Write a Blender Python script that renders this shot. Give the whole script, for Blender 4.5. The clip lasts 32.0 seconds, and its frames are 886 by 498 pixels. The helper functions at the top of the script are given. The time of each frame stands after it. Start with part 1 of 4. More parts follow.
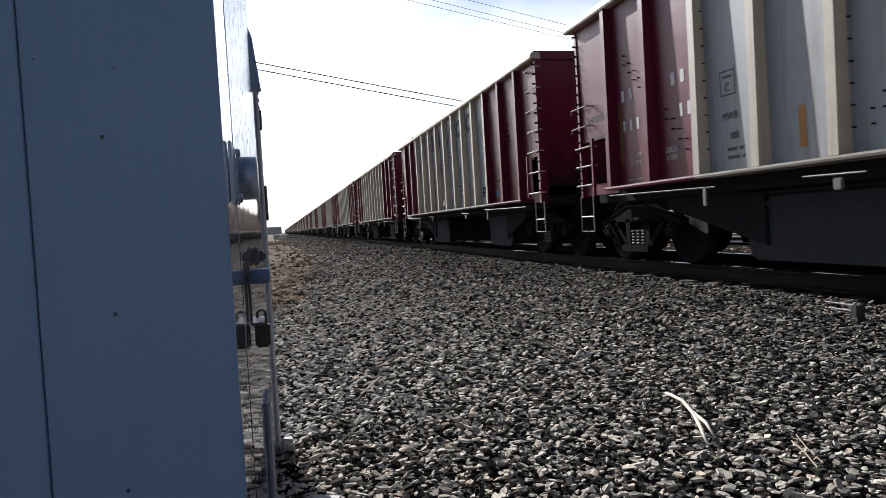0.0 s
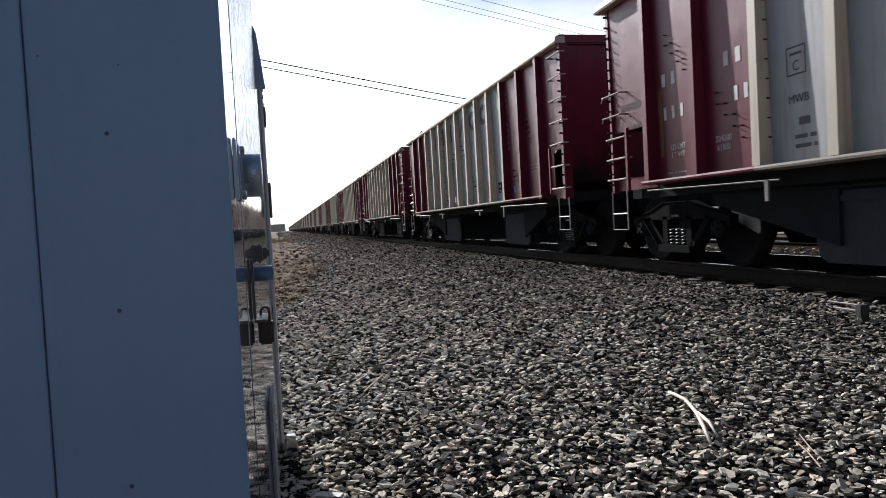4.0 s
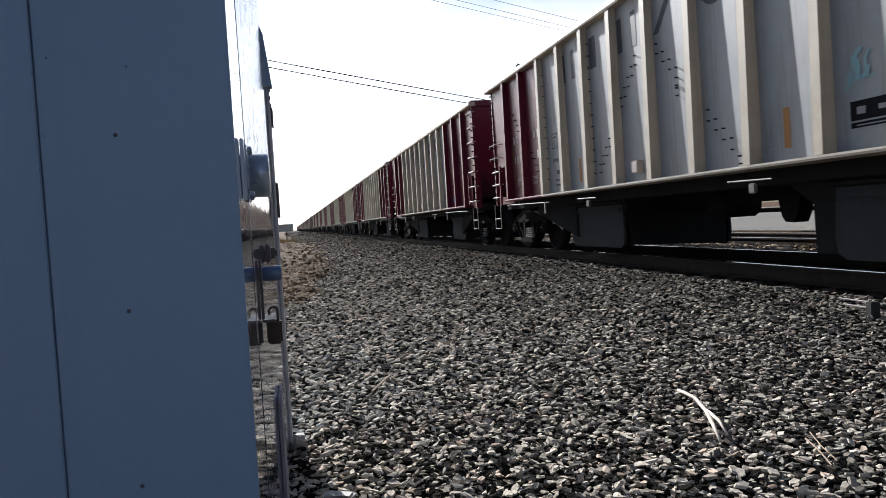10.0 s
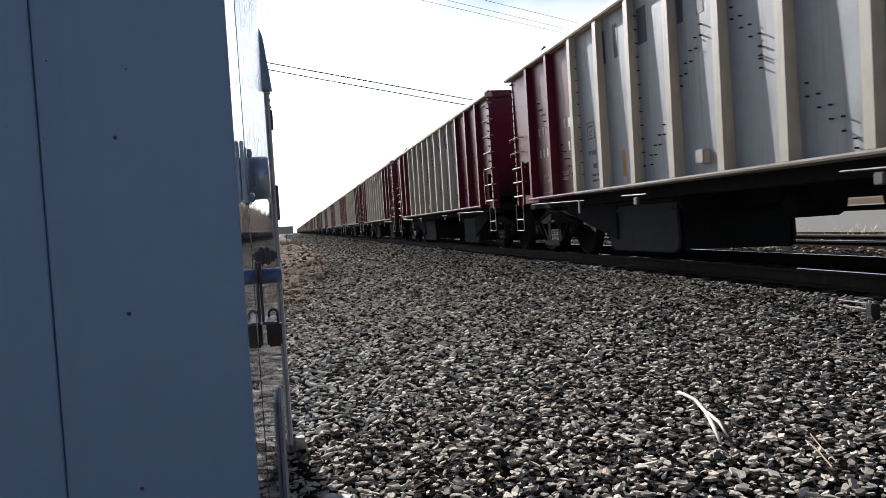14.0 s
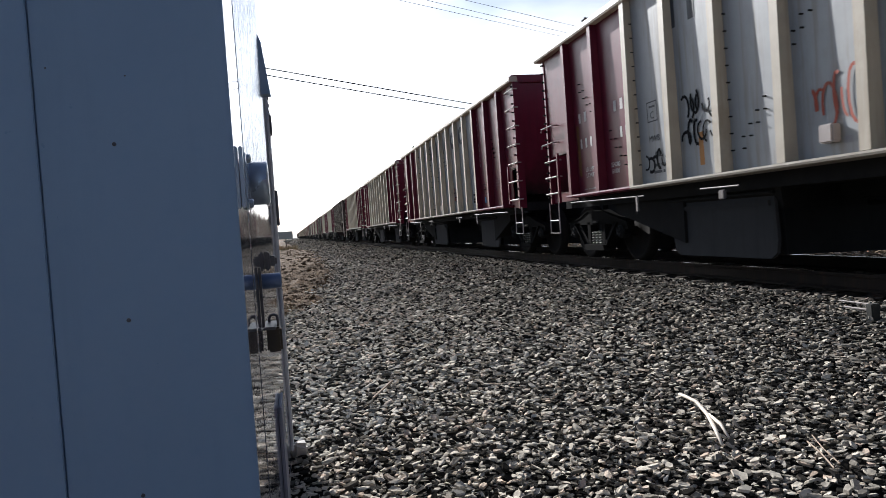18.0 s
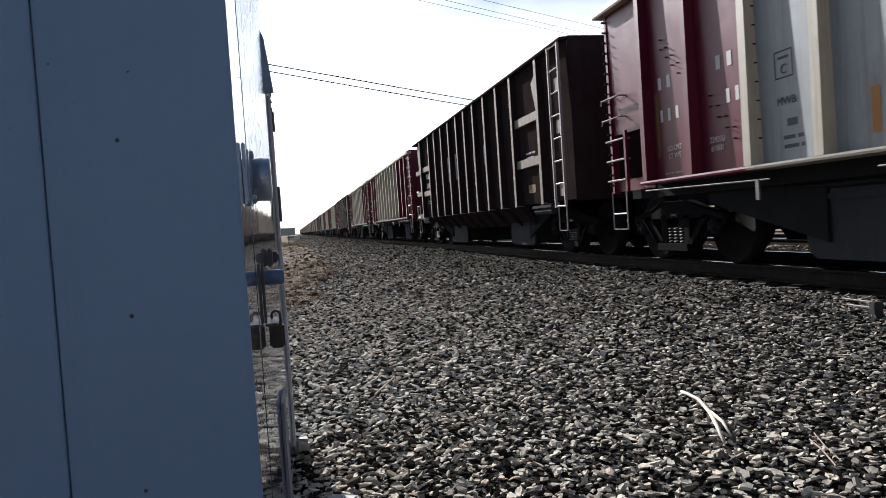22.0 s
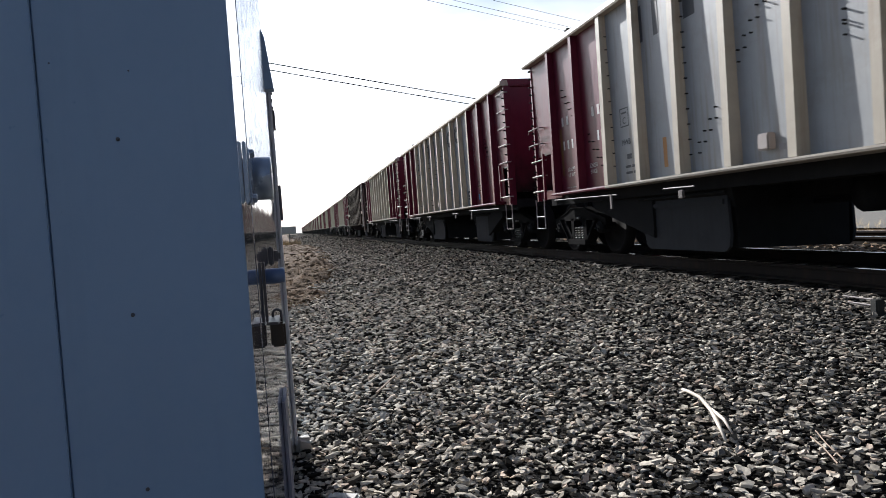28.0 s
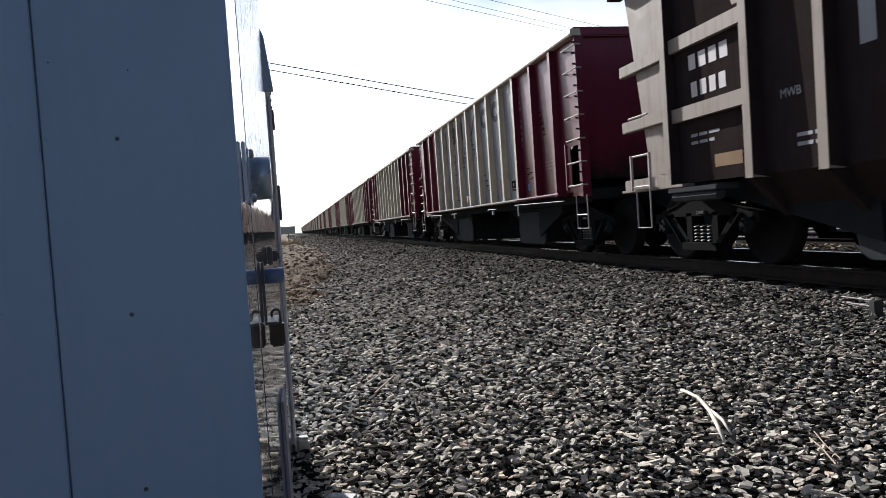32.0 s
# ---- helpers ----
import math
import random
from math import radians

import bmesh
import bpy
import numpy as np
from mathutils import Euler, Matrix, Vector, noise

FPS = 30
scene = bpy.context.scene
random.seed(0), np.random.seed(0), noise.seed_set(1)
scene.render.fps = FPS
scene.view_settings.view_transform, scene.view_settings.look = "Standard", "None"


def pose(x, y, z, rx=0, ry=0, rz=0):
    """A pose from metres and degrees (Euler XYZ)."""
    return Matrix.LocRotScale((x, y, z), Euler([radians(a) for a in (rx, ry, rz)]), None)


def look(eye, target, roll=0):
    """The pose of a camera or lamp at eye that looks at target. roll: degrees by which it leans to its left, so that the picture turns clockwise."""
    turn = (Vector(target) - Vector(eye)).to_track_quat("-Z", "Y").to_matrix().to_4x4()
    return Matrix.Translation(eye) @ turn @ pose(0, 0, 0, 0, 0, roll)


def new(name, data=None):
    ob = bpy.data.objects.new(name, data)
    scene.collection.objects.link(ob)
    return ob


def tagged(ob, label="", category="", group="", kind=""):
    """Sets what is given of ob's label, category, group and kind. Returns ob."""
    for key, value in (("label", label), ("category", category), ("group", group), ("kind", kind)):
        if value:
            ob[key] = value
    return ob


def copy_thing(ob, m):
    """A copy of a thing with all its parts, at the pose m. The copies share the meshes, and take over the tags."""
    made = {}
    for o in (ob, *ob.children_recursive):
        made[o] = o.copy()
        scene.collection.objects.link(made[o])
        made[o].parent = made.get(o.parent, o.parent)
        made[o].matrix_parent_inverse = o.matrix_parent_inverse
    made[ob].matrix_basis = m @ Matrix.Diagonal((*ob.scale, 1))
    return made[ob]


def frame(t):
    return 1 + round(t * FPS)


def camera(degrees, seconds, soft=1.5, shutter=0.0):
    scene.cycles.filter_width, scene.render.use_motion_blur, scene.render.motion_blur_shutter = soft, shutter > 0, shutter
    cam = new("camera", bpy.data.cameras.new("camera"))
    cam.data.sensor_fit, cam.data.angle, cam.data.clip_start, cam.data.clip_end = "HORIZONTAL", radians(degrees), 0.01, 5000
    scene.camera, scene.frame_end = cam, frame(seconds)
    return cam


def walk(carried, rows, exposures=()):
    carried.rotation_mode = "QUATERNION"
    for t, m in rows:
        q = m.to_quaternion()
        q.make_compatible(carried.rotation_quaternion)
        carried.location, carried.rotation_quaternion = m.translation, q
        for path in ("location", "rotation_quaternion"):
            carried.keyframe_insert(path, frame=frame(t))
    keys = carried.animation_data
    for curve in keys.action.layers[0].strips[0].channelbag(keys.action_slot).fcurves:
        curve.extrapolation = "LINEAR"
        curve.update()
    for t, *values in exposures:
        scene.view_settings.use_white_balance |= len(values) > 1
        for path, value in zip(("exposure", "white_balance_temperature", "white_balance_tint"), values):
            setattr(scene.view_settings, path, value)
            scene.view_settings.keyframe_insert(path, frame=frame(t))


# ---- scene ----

# One row a half second: seconds and the camera's turn in degrees. The camera rests on one spot.
AIM = (
    (0, 88.01, 3.30, -12.56),
    (0.5, 87.94, 3.19, -12.47),
    (1, 87.93, 3.18, -12.43),
    (1.5, 87.90, 3.08, -12.47),
    (2, 87.91, 3.07, -12.46),
    (2.5, 87.90, 3.11, -12.44),
    (3, 87.91, 3.17, -12.41),
    (3.5, 87.85, 3.10, -12.35),
    (5.5, 87.91, 3.20, -12.08),
    (6, 88.06, 3.31, -12.20),
    (6.5, 88.06, 3.35, -12.17),
    (7, 88.00, 3.33, -12.12),
    (7.5, 88.01, 3.38, -12.10),
    (8, 87.94, 3.20, -12.08),
    (8.5, 87.86, 3.31, -11.81),
    (9, 87.83, 3.26, -11.73),
    (9.5, 87.81, 3.36, -11.71),
    (10, 87.81, 3.44, -11.67),
    (10.5, 87.82, 3.38, -11.72),
    (11, 87.78, 3.45, -11.69),
    (11.5, 87.81, 3.39, -11.67),
    (12, 87.91, 3.52, -11.62),
    (12.5, 87.98, 3.45, -11.73),
    (13, 87.97, 3.40, -11.72),
    (13.5, 88.04, 3.50, -11.73),
    (14, 87.98, 3.50, -11.68),
    (14.5, 88.02, 3.49, -11.69),
    (16.5, 87.89, 3.34, -11.71),
    (17, 87.97, 3.48, -11.71),
    (17.5, 88.13, 3.76, -11.70),
    (18, 88.29, 3.96, -11.72),
    (18.5, 88.29, 3.97, -11.74),
    (19, 88.33, 4.06, -11.66),
    (19.5, 88.38, 4.22, -11.61),
    (20, 88.31, 4.03, -11.58),
    (20.5, 88.24, 4.03, -11.57),
    (21, 88.21, 3.95, -11.54),
    (21.5, 88.17, 3.92, -11.57),
    (22, 88.04, 3.82, -11.52),
    (22.5, 88.07, 3.97, -11.51),
    (23, 88.05, 3.90, -11.51),
    (23.5, 88.10, 4.02, -11.50),
    (24, 88.05, 3.97, -11.44),
    (24.5, 88.09, 4.00, -11.44),
    (25, 87.97, 3.89, -11.45),
    (25.5, 87.99, 3.91, -11.40),
    (27.5, 87.98, 3.90, -11.49),
    (28, 87.91, 3.94, -11.45),
    (28.5, 87.91, 3.88, -11.45),
    (29, 87.89, 3.85, -11.46),
    (29.5, 87.94, 3.96, -11.48),
    (30, 87.97, 4.01, -11.49),
    (30.5, 87.95, 3.98, -11.53),
    (31, 87.92, 3.89, -11.52),
    (31.5, 87.90, 3.84, -11.55),
    (32, 87.92, 3.83, -11.52),
)
EYE = (0.0, 0.0, 1.0)
cam = camera(64.2, 32.0, soft=0.85, shutter=0.05)
walk(cam, [(t, pose(*EYE, a - 0.06, b, c - 0.4)) for t, a, b, c in AIM], exposures=[(t, e + 0.62, 5980, 10) for t, e in ((0, 0.29), (3, 0.31), (8, 0.31), (10, 0.40), (14, 0.40), (19, 0.42), (20, 0.36), (21, 0.26), (22, 0.38), (23, 0.47), (24, 0.48), (28, 0.40), (30, 0.38), (31, 0.46), (32, 0.43))])

# ---- daylight: a mid-height sun ahead of the camera, a little to the cabinet's side of the track ----
SUN = Vector((-0.235, 1.0, 0.51)).normalized()
world = bpy.data.worlds.new("sky")
scene.world = world
world.use_nodes = True
wn = world.node_tree
wn.nodes.clear()
sky = wn.nodes.new("ShaderNodeTexSky")
sky.sky_type, sky.sun_disc = "NISHITA", False
sky.sun_elevation = math.asin(SUN.z)
sky.sun_rotation = math.atan2(SUN.x, SUN.y)
sky.air_density, sky.dust_density, sky.ozone_density = 1.0, 1.6, 4.0
tc = wn.nodes.new("ShaderNodeTexCoord")
mp = wn.nodes.new("ShaderNodeMapping")
mp.inputs["Scale"].default_value = (1.0, 1.0, 2.6)
veil = wn.nodes.new("ShaderNodeTexNoise")
veil.inputs["Scale"].default_value, veil.inputs["Detail"].default_value = 1.7, 7.0
ramp = wn.nodes.new("ShaderNodeMapRange")
ramp.inputs["From Min"].default_value, ramp.inputs["From Max"].default_value, ramp.inputs["To Min"].default_value = 0.45, 0.68, 0.0
ramp.inputs["To Max"].default_value = 1.0
mixw = wn.nodes.new("ShaderNodeMix")
mixw.data_type = "RGBA"
grey = wn.nodes.new("ShaderNodeRGBToBW")
lift = wn.nodes.new("ShaderNodeVectorMath")
lift.operation = "SCALE"
lift.inputs["Scale"].default_value = 2.5
wn.links.new(sky.outputs["Color"], grey.inputs["Color"])
wn.links.new(grey.outputs["Val"], lift.inputs[0])
wn.links.new(lift.outputs[0], mixw.inputs["B"])
back = wn.nodes.new("ShaderNodeBackground")
back.inputs["Strength"].default_value = 0.05
wout = wn.nodes.new("ShaderNodeOutputWorld")
wn.links.new(tc.outputs["Generated"], mp.inputs["Vector"])
wn.links.new(mp.outputs["Vector"], veil.inputs["Vector"])
wn.links.new(veil.outputs["Fac"], ramp.inputs["Value"])
wn.links.new(ramp.outputs["Result"], mixw.inputs["Factor"])
wn.links.new(sky.outputs["Color"], mixw.inputs["A"])
wn.links.new(mixw.outputs["Result"], back.inputs["Color"])
wn.links.new(back.outputs["Background"], wout.inputs["Surface"])
sun_data = bpy.data.lights.new("sun", "SUN")
sun_data.energy, sun_data.angle, sun_data.color = 5.0, radians(0.53), (1.0, 0.945, 0.87)
sun = new("sun", sun_data)
sun.matrix_basis = look(SUN * 100, (0, 0, 0))


# ---- materials ----
def tree(name):
    m = bpy.data.materials.new(name)
    m.use_nodes = True
    return m, m.node_tree, m.node_tree.nodes["Principled BSDF"]


def coords(nt, scale, shift=True):
    """Object-space metres, shifted per object so that repeats differ."""
    t = nt.nodes.new("ShaderNodeTexCoord")
    v = nt.nodes.new("ShaderNodeMapping")
    v.inputs["Scale"].default_value = scale
    nt.links.new(t.outputs["Object"], v.inputs["Vector"])
    if shift:
        info = nt.nodes.new("ShaderNodeObjectInfo")
        mul = nt.nodes.new("ShaderNodeMath")
        mul.operation = "MULTIPLY"
        mul.inputs[1].default_value = 37.0
        nt.links.new(info.outputs["Random"], mul.inputs[0])
        nt.links.new(mul.outputs[0], v.inputs["Location"])
    return v.outputs["Vector"]


def noise_of(nt, vec, scale, detail=5.0, rough=0.6):
    n = nt.nodes.new("ShaderNodeTexNoise")
    n.inputs["Scale"].default_value, n.inputs["Detail"].default_value, n.inputs["Roughness"].default_value = scale, detail, rough
    nt.links.new(vec, n.inputs["Vector"])
    return n.outputs["Fac"]


def band(nt, fac, lo, hi, top=1.0):
    r = nt.nodes.new("ShaderNodeMapRange")
    r.inputs["From Min"].default_value, r.inputs["From Max"].default_value, r.inputs["To Max"].default_value = lo, hi, top
    nt.links.new(fac, r.inputs["Value"])
    return r.outputs["Result"]


def mix(nt, fac, a, b):
    m = nt.nodes.new("ShaderNodeMix")
    m.data_type = "RGBA"
    nt.links.new(fac, m.inputs["Factor"])
    for v, key in ((a, "A"), (b, "B")):
        if isinstance(v, tuple):
            m.inputs[key].default_value = (*v, 1)
        else:
            nt.links.new(v, m.inputs[key])
    return m.outputs["Result"]


def bump(nt, bs, fac, strength, dist):
    b = nt.nodes.new("ShaderNodeBump")
    b.inputs["Strength"].default_value, b.inputs["Distance"].default_value = strength, dist
    nt.links.new(fac, b.inputs["Height"])
    nt.links.new(b.outputs["Normal"], bs.inputs["Normal"])


def worn(name, col, rough=0.5, metal=0.0, dirt=(0.10, 0.08, 0.06), streak=0.5, patch=0.35, relief=0.15, spec=0.18):
    """Painted or bare metal with rain streaks, blotches and a faint uneven relief."""
    m, nt, bs = tree(name)
    fine = noise_of(nt, coords(nt, (2.2, 2.2, 2.2)), 2.0, 8.0)
    run = noise_of(nt, coords(nt, (7.0, 7.0, 0.45)), 1.6, 6.0)
    light = tuple(min(1, c * 1.12 + 0.01) for c in col)
    dark = tuple(c * 0.8 for c in col)
    c1 = mix(nt, fine, dark, light)
    c2 = mix(nt, band(nt, run, 0.50, 0.78, streak), c1, dirt)
    c3 = mix(nt, band(nt, noise_of(nt, coords(nt, (1, 1, 1)), 1.1, 10.0, 0.7), 0.55, 0.74, patch), c2, dirt)
    nt.links.new(c3, bs.inputs["Base Color"])
    gloss = band(nt, fine, 0.2, 0.8, min(1.0, rough * 1.12))
    gloss.node.inputs["To Min"].default_value = rough * 0.72
    nt.links.new(gloss, bs.inputs["Roughness"])
    bs.inputs["Metallic"].default_value = metal
    bs.inputs["Specular IOR Level"].default_value = spec
    bump(nt, bs, noise_of(nt, coords(nt, (1, 1, 0.6)), 3.0, 3.0), relief, 0.02)
    return m


def soot_and_shade(m, level):
    """Black soot and shade painted low on end sheets, with a ragged upper edge."""
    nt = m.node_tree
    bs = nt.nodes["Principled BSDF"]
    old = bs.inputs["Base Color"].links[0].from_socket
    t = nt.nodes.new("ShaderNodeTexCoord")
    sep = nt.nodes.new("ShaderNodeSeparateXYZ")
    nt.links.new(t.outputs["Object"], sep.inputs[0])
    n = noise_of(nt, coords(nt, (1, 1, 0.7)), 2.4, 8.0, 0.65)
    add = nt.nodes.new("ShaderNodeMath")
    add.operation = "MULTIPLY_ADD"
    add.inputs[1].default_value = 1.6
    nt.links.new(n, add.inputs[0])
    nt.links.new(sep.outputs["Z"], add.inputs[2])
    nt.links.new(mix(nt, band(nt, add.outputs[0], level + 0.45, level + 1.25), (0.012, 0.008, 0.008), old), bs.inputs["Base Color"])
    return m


M_RED = worn("red_paint", (0.10, 0.0062, 0.0214), 0.40, spec=0.2, dirt=(0.05, 0.012, 0.02), streak=0.45)
# end-sheet red with the shade between cars painted in, ragged like soot
M_RED_END = soot_and_shade(worn("soot_and_shade_red_paint", (0.113, 0.007, 0.024), 0.40, spec=0.2, dirt=(0.05, 0.012, 0.02), streak=0.45), 1.55)
M_GREY = worn("pale_grey_paint", (0.285, 0.296, 0.306), 0.5, spec=0.2, dirt=(0.17, 0.135, 0.10), streak=0.75, patch=0.45)
M_CREAM = worn("cream_paint", (0.40, 0.352, 0.284), 0.55, spec=0.2, dirt=(0.22, 0.16, 0.105), streak=0.6, patch=0.5)
M_BROWN = worn("dark_brown_paint", (0.026, 0.018, 0.0175), 0.9, spec=0.0, dirt=(0.016, 0.011, 0.010), streak=0.4)
M_SILL = worn("dull_cream_sill_paint", (0.215, 0.19, 0.155), 0.8, spec=0.2, dirt=(0.16, 0.12, 0.09), streak=0.4, patch=0.5)
M_TAN = worn("tan_rib_paint", (0.24, 0.198, 0.165), 0.7, dirt=(0.11, 0.072, 0.05), streak=0.6, patch=0.5, spec=0.1)
# truck, underframe and wheel steels: grime plus shade under the cars, in the colour
M_TRUCK = worn("shade_dark_cast_steel", (0.005, 0.0048, 0.0047), 0.9, spec=0.01, dirt=(0.010, 0.009, 0.008), streak=0.4)
M_SPRING = worn("rubbed_spring_steel", (0.075, 0.07, 0.066), 0.6, metal=0.4, dirt=(0.03, 0.025, 0.02), streak=0.8, patch=0.7)
M_UNDER = worn("grimy_shade_dark_steel", (0.013, 0.0132, 0.0138), 0.9, spec=0.01, dirt=(0.028, 0.027, 0.026), streak=0.3)
M_CHUTE = worn("dusty_dark_grey_steel", (0.035, 0.036, 0.039), 0.9, spec=0.02, dirt=(0.028, 0.027, 0.026), streak=0.5)
M_BAR = worn("pale_bar_paint", (0.312, 0.273, 0.257), 0.5, dirt=(0.2, 0.15, 0.13), streak=0.3)
M_LEVER = worn("dull_lever_paint", (0.13, 0.115, 0.108), 0.7, dirt=(0.05, 0.04, 0.035), streak=0.6, patch=0.6)
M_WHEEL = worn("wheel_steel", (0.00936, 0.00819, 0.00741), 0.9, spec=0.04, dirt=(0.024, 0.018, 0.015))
M_WHITE_MARK = worn("white_stencil", (0.484, 0.452, 0.452), 0.6, dirt=(0.3, 0.2, 0.2), streak=0.4)
M_DARK_MARK = worn("dark_grey_stencil", (0.05, 0.054, 0.062), 0.6, dirt=(0.10, 0.10, 0.10), streak=0.4)
M_PALE_MARK = worn("pale_grey_stencil", (0.265, 0.265, 0.281), 0.6, dirt=(0.14, 0.12, 0.12), streak=0.4)
M_BLACK = worn("black_panel", (0.010, 0.010, 0.012), 0.8, dirt=(0.025, 0.025, 0.025), spec=0.02)
M_FAINT_MARK = worn("faint_pinkish_stencil", (0.23, 0.15, 0.16), 0.8, dirt=(0.10, 0.05, 0.055), streak=0.4, patch=0.4)
M_ORANGE = worn("orange_stripe", (0.351, 0.156, 0.039), 0.55, dirt=(0.3, 0.15, 0.05))
M_PATCH = worn("dull_amber_patch", (0.16, 0.075, 0.013), 0.6, dirt=(0.08, 0.05, 0.03), streak=0.5)
M_MUSTARD = worn("faded_mustard", (0.13, 0.07, 0.02), 0.6, dirt=(0.08, 0.03, 0.02), streak=0.6)
M_BLUE = worn("blue_sticker", (0.078, 0.281, 0.484), 0.5, dirt=(0.2, 0.3, 0.4), streak=0.2)
M_YELLOW = worn("yellow_paint_stroke", (0.55, 0.42, 0.06), 0.6, dirt=(0.3, 0.25, 0.1))
M_GALV = worn("blue_grey_fitting_paint", (0.29, 0.36, 0.46), 0.3, metal=0.4, dirt=(0.18, 0.21, 0.25), streak=0.2, spec=0.5)
M_HUB = worn("deep_blue_hub_paint", (0.085, 0.14, 0.27), 0.4, metal=0.1, dirt=(0.07, 0.10, 0.18), streak=0.2, spec=0.5)
M_LATCH = worn("dusty_purple_grey_paint", (0.24, 0.25, 0.31), 0.7, dirt=(0.32, 0.32, 0.34), streak=0.6, patch=0.6)
M_HINGE = worn("dull_steel", (0.09, 0.09, 0.10), 0.5, metal=0.4, dirt=(0.05, 0.05, 0.05))
M_PADLOCK = worn("dark_bronze", (0.034, 0.032, 0.032), 0.4, metal=0.6, dirt=(0.1, 0.07, 0.04))
M_RAIL_SIDE = worn("rusty_rail_steel", (0.0156, 0.0117, 0.00936), 0.9, spec=0.05, dirt=(0.05, 0.03, 0.02))
M_RAIL_TOP = worn("polished_rail_head", (0.55, 0.53, 0.50), 0.22, metal=1.0, dirt=(0.3, 0.26, 0.22), streak=0.2)
M_TIE = worn("weathered_sleeper_wood", (0.0546, 0.0429, 0.0335), 0.9, dirt=(0.03, 0.025, 0.02), relief=0.6)
M_STICK = worn("bleached_stick", (0.53, 0.468, 0.39), 0.7, dirt=(0.45, 0.36, 0.26), streak=0.3)
M_TWIG = worn("dry_twig", (0.31, 0.24, 0.18), 0.8)
M_CONC = worn("pale_concrete", (0.429, 0.413, 0.39), 0.85, dirt=(0.3, 0.28, 0.25))
M_WIRE = worn("weathered_wire", (0.10, 0.10, 0.11), 0.6)
M_CLAMP = worn("dull_grey_casting", (0.03, 0.031, 0.029), 0.8)
M_RAIL_GREY = worn("pale_grey_rail_paint", (0.468, 0.484, 0.515), 0.5, dirt=(0.4, 0.4, 0.4), streak=0.3)
M_SIGN = worn("sign_back", (0.36, 0.39, 0.38), 0.6, dirt=(0.3, 0.3, 0.28))


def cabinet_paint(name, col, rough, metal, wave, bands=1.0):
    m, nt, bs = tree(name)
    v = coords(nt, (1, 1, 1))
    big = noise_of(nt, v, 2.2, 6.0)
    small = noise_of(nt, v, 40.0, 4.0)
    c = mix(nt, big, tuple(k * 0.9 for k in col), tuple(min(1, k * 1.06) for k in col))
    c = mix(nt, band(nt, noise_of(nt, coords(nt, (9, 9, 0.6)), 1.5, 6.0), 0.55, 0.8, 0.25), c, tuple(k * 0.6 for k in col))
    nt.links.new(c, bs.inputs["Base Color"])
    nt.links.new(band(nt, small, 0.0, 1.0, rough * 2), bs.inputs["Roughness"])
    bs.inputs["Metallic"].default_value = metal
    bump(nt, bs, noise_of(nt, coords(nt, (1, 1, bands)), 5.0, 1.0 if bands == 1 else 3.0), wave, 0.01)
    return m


# the blue of skylight on the shaded side is put into this grey
M_CASE = cabinet_paint("skylit_grey_case_paint", (0.182, 0.272, 0.405), 0.5, 0.0, 0.08)
M_DOOR_DULL = cabinet_paint("dull_aluminium", (0.46, 0.50, 0.58), 0.24, 0.6, 0.07, 2.0)
M_DOOR = cabinet_paint("aluminium_door", (0.50, 0.52, 0.60), 0.05, 0.85, 0.07, 4.0)


def stone_mat(name, dark, light, tint, rough=0.9, spec=0.0):
    m, nt, bs = tree(name)
    geo = nt.nodes.new("ShaderNodeNewGeometry")
    info = nt.nodes.new("ShaderNodeObjectInfo")
    add = nt.nodes.new("ShaderNodeMath")
    add.operation = "ADD"
    nt.links.new(geo.outputs["Random Per Island"], add.inputs[0])
    nt.links.new(info.outputs["Random"], add.inputs[1])
    fr = nt.nodes.new("ShaderNodeMath")
    fr.operation = "FRACT"
    nt.links.new(add.outputs[0], fr.inputs[0])
    c = mix(nt, band(nt, fr.outputs[0], 0.22, 0.5), dark, light)
    c = mix(nt, band(nt, fr.outputs[0], 0.86, 0.99, 0.7), c, tint)
    grain = noise_of(nt, coords(nt, (1, 1, 1), False), 60.0, 6.0, 0.7)
    c = mix(nt, band(nt, grain, 0.35, 0.72, 0.4), c, tuple(k * 0.5 for k in dark))
    nt.links.new(c, bs.inputs["Base Color"])
    nt.links.new(band(nt, grain, 0.25, 0.8, min(1.0, rough * 1.5)), bs.inputs["Roughness"])
    bs.inputs["Specular IOR Level"].default_value = spec
    bump(nt, bs, noise_of(nt, coords(nt, (1, 1, 1), False), 60.0, 5.0), 0.5, 0.006)
    return m


M_STONE = stone_mat("crushed_basalt", (0.022, 0.0205, 0.018), (0.58, 0.527, 0.443), (0.53, 0.39, 0.295))
M_STONE_DARKER = stone_mat("darker_basalt", (0.011, 0.0105, 0.010), (0.29, 0.263, 0.222), (0.28, 0.20, 0.15))
# near-black stone: the shade under the train is put into its colour
M_STONE_SHADE = stone_mat("shade_black_stone", (0.0045, 0.0045, 0.0045), (0.02, 0.019, 0.018), (0.02, 0.017, 0.014), 0.8, 0.04)

M_STONE_TAN = stone_mat("dusty_tan_stone", (0.19, 0.145, 0.105), (0.42, 0.34, 0.25), (0.40, 0.24, 0.14))


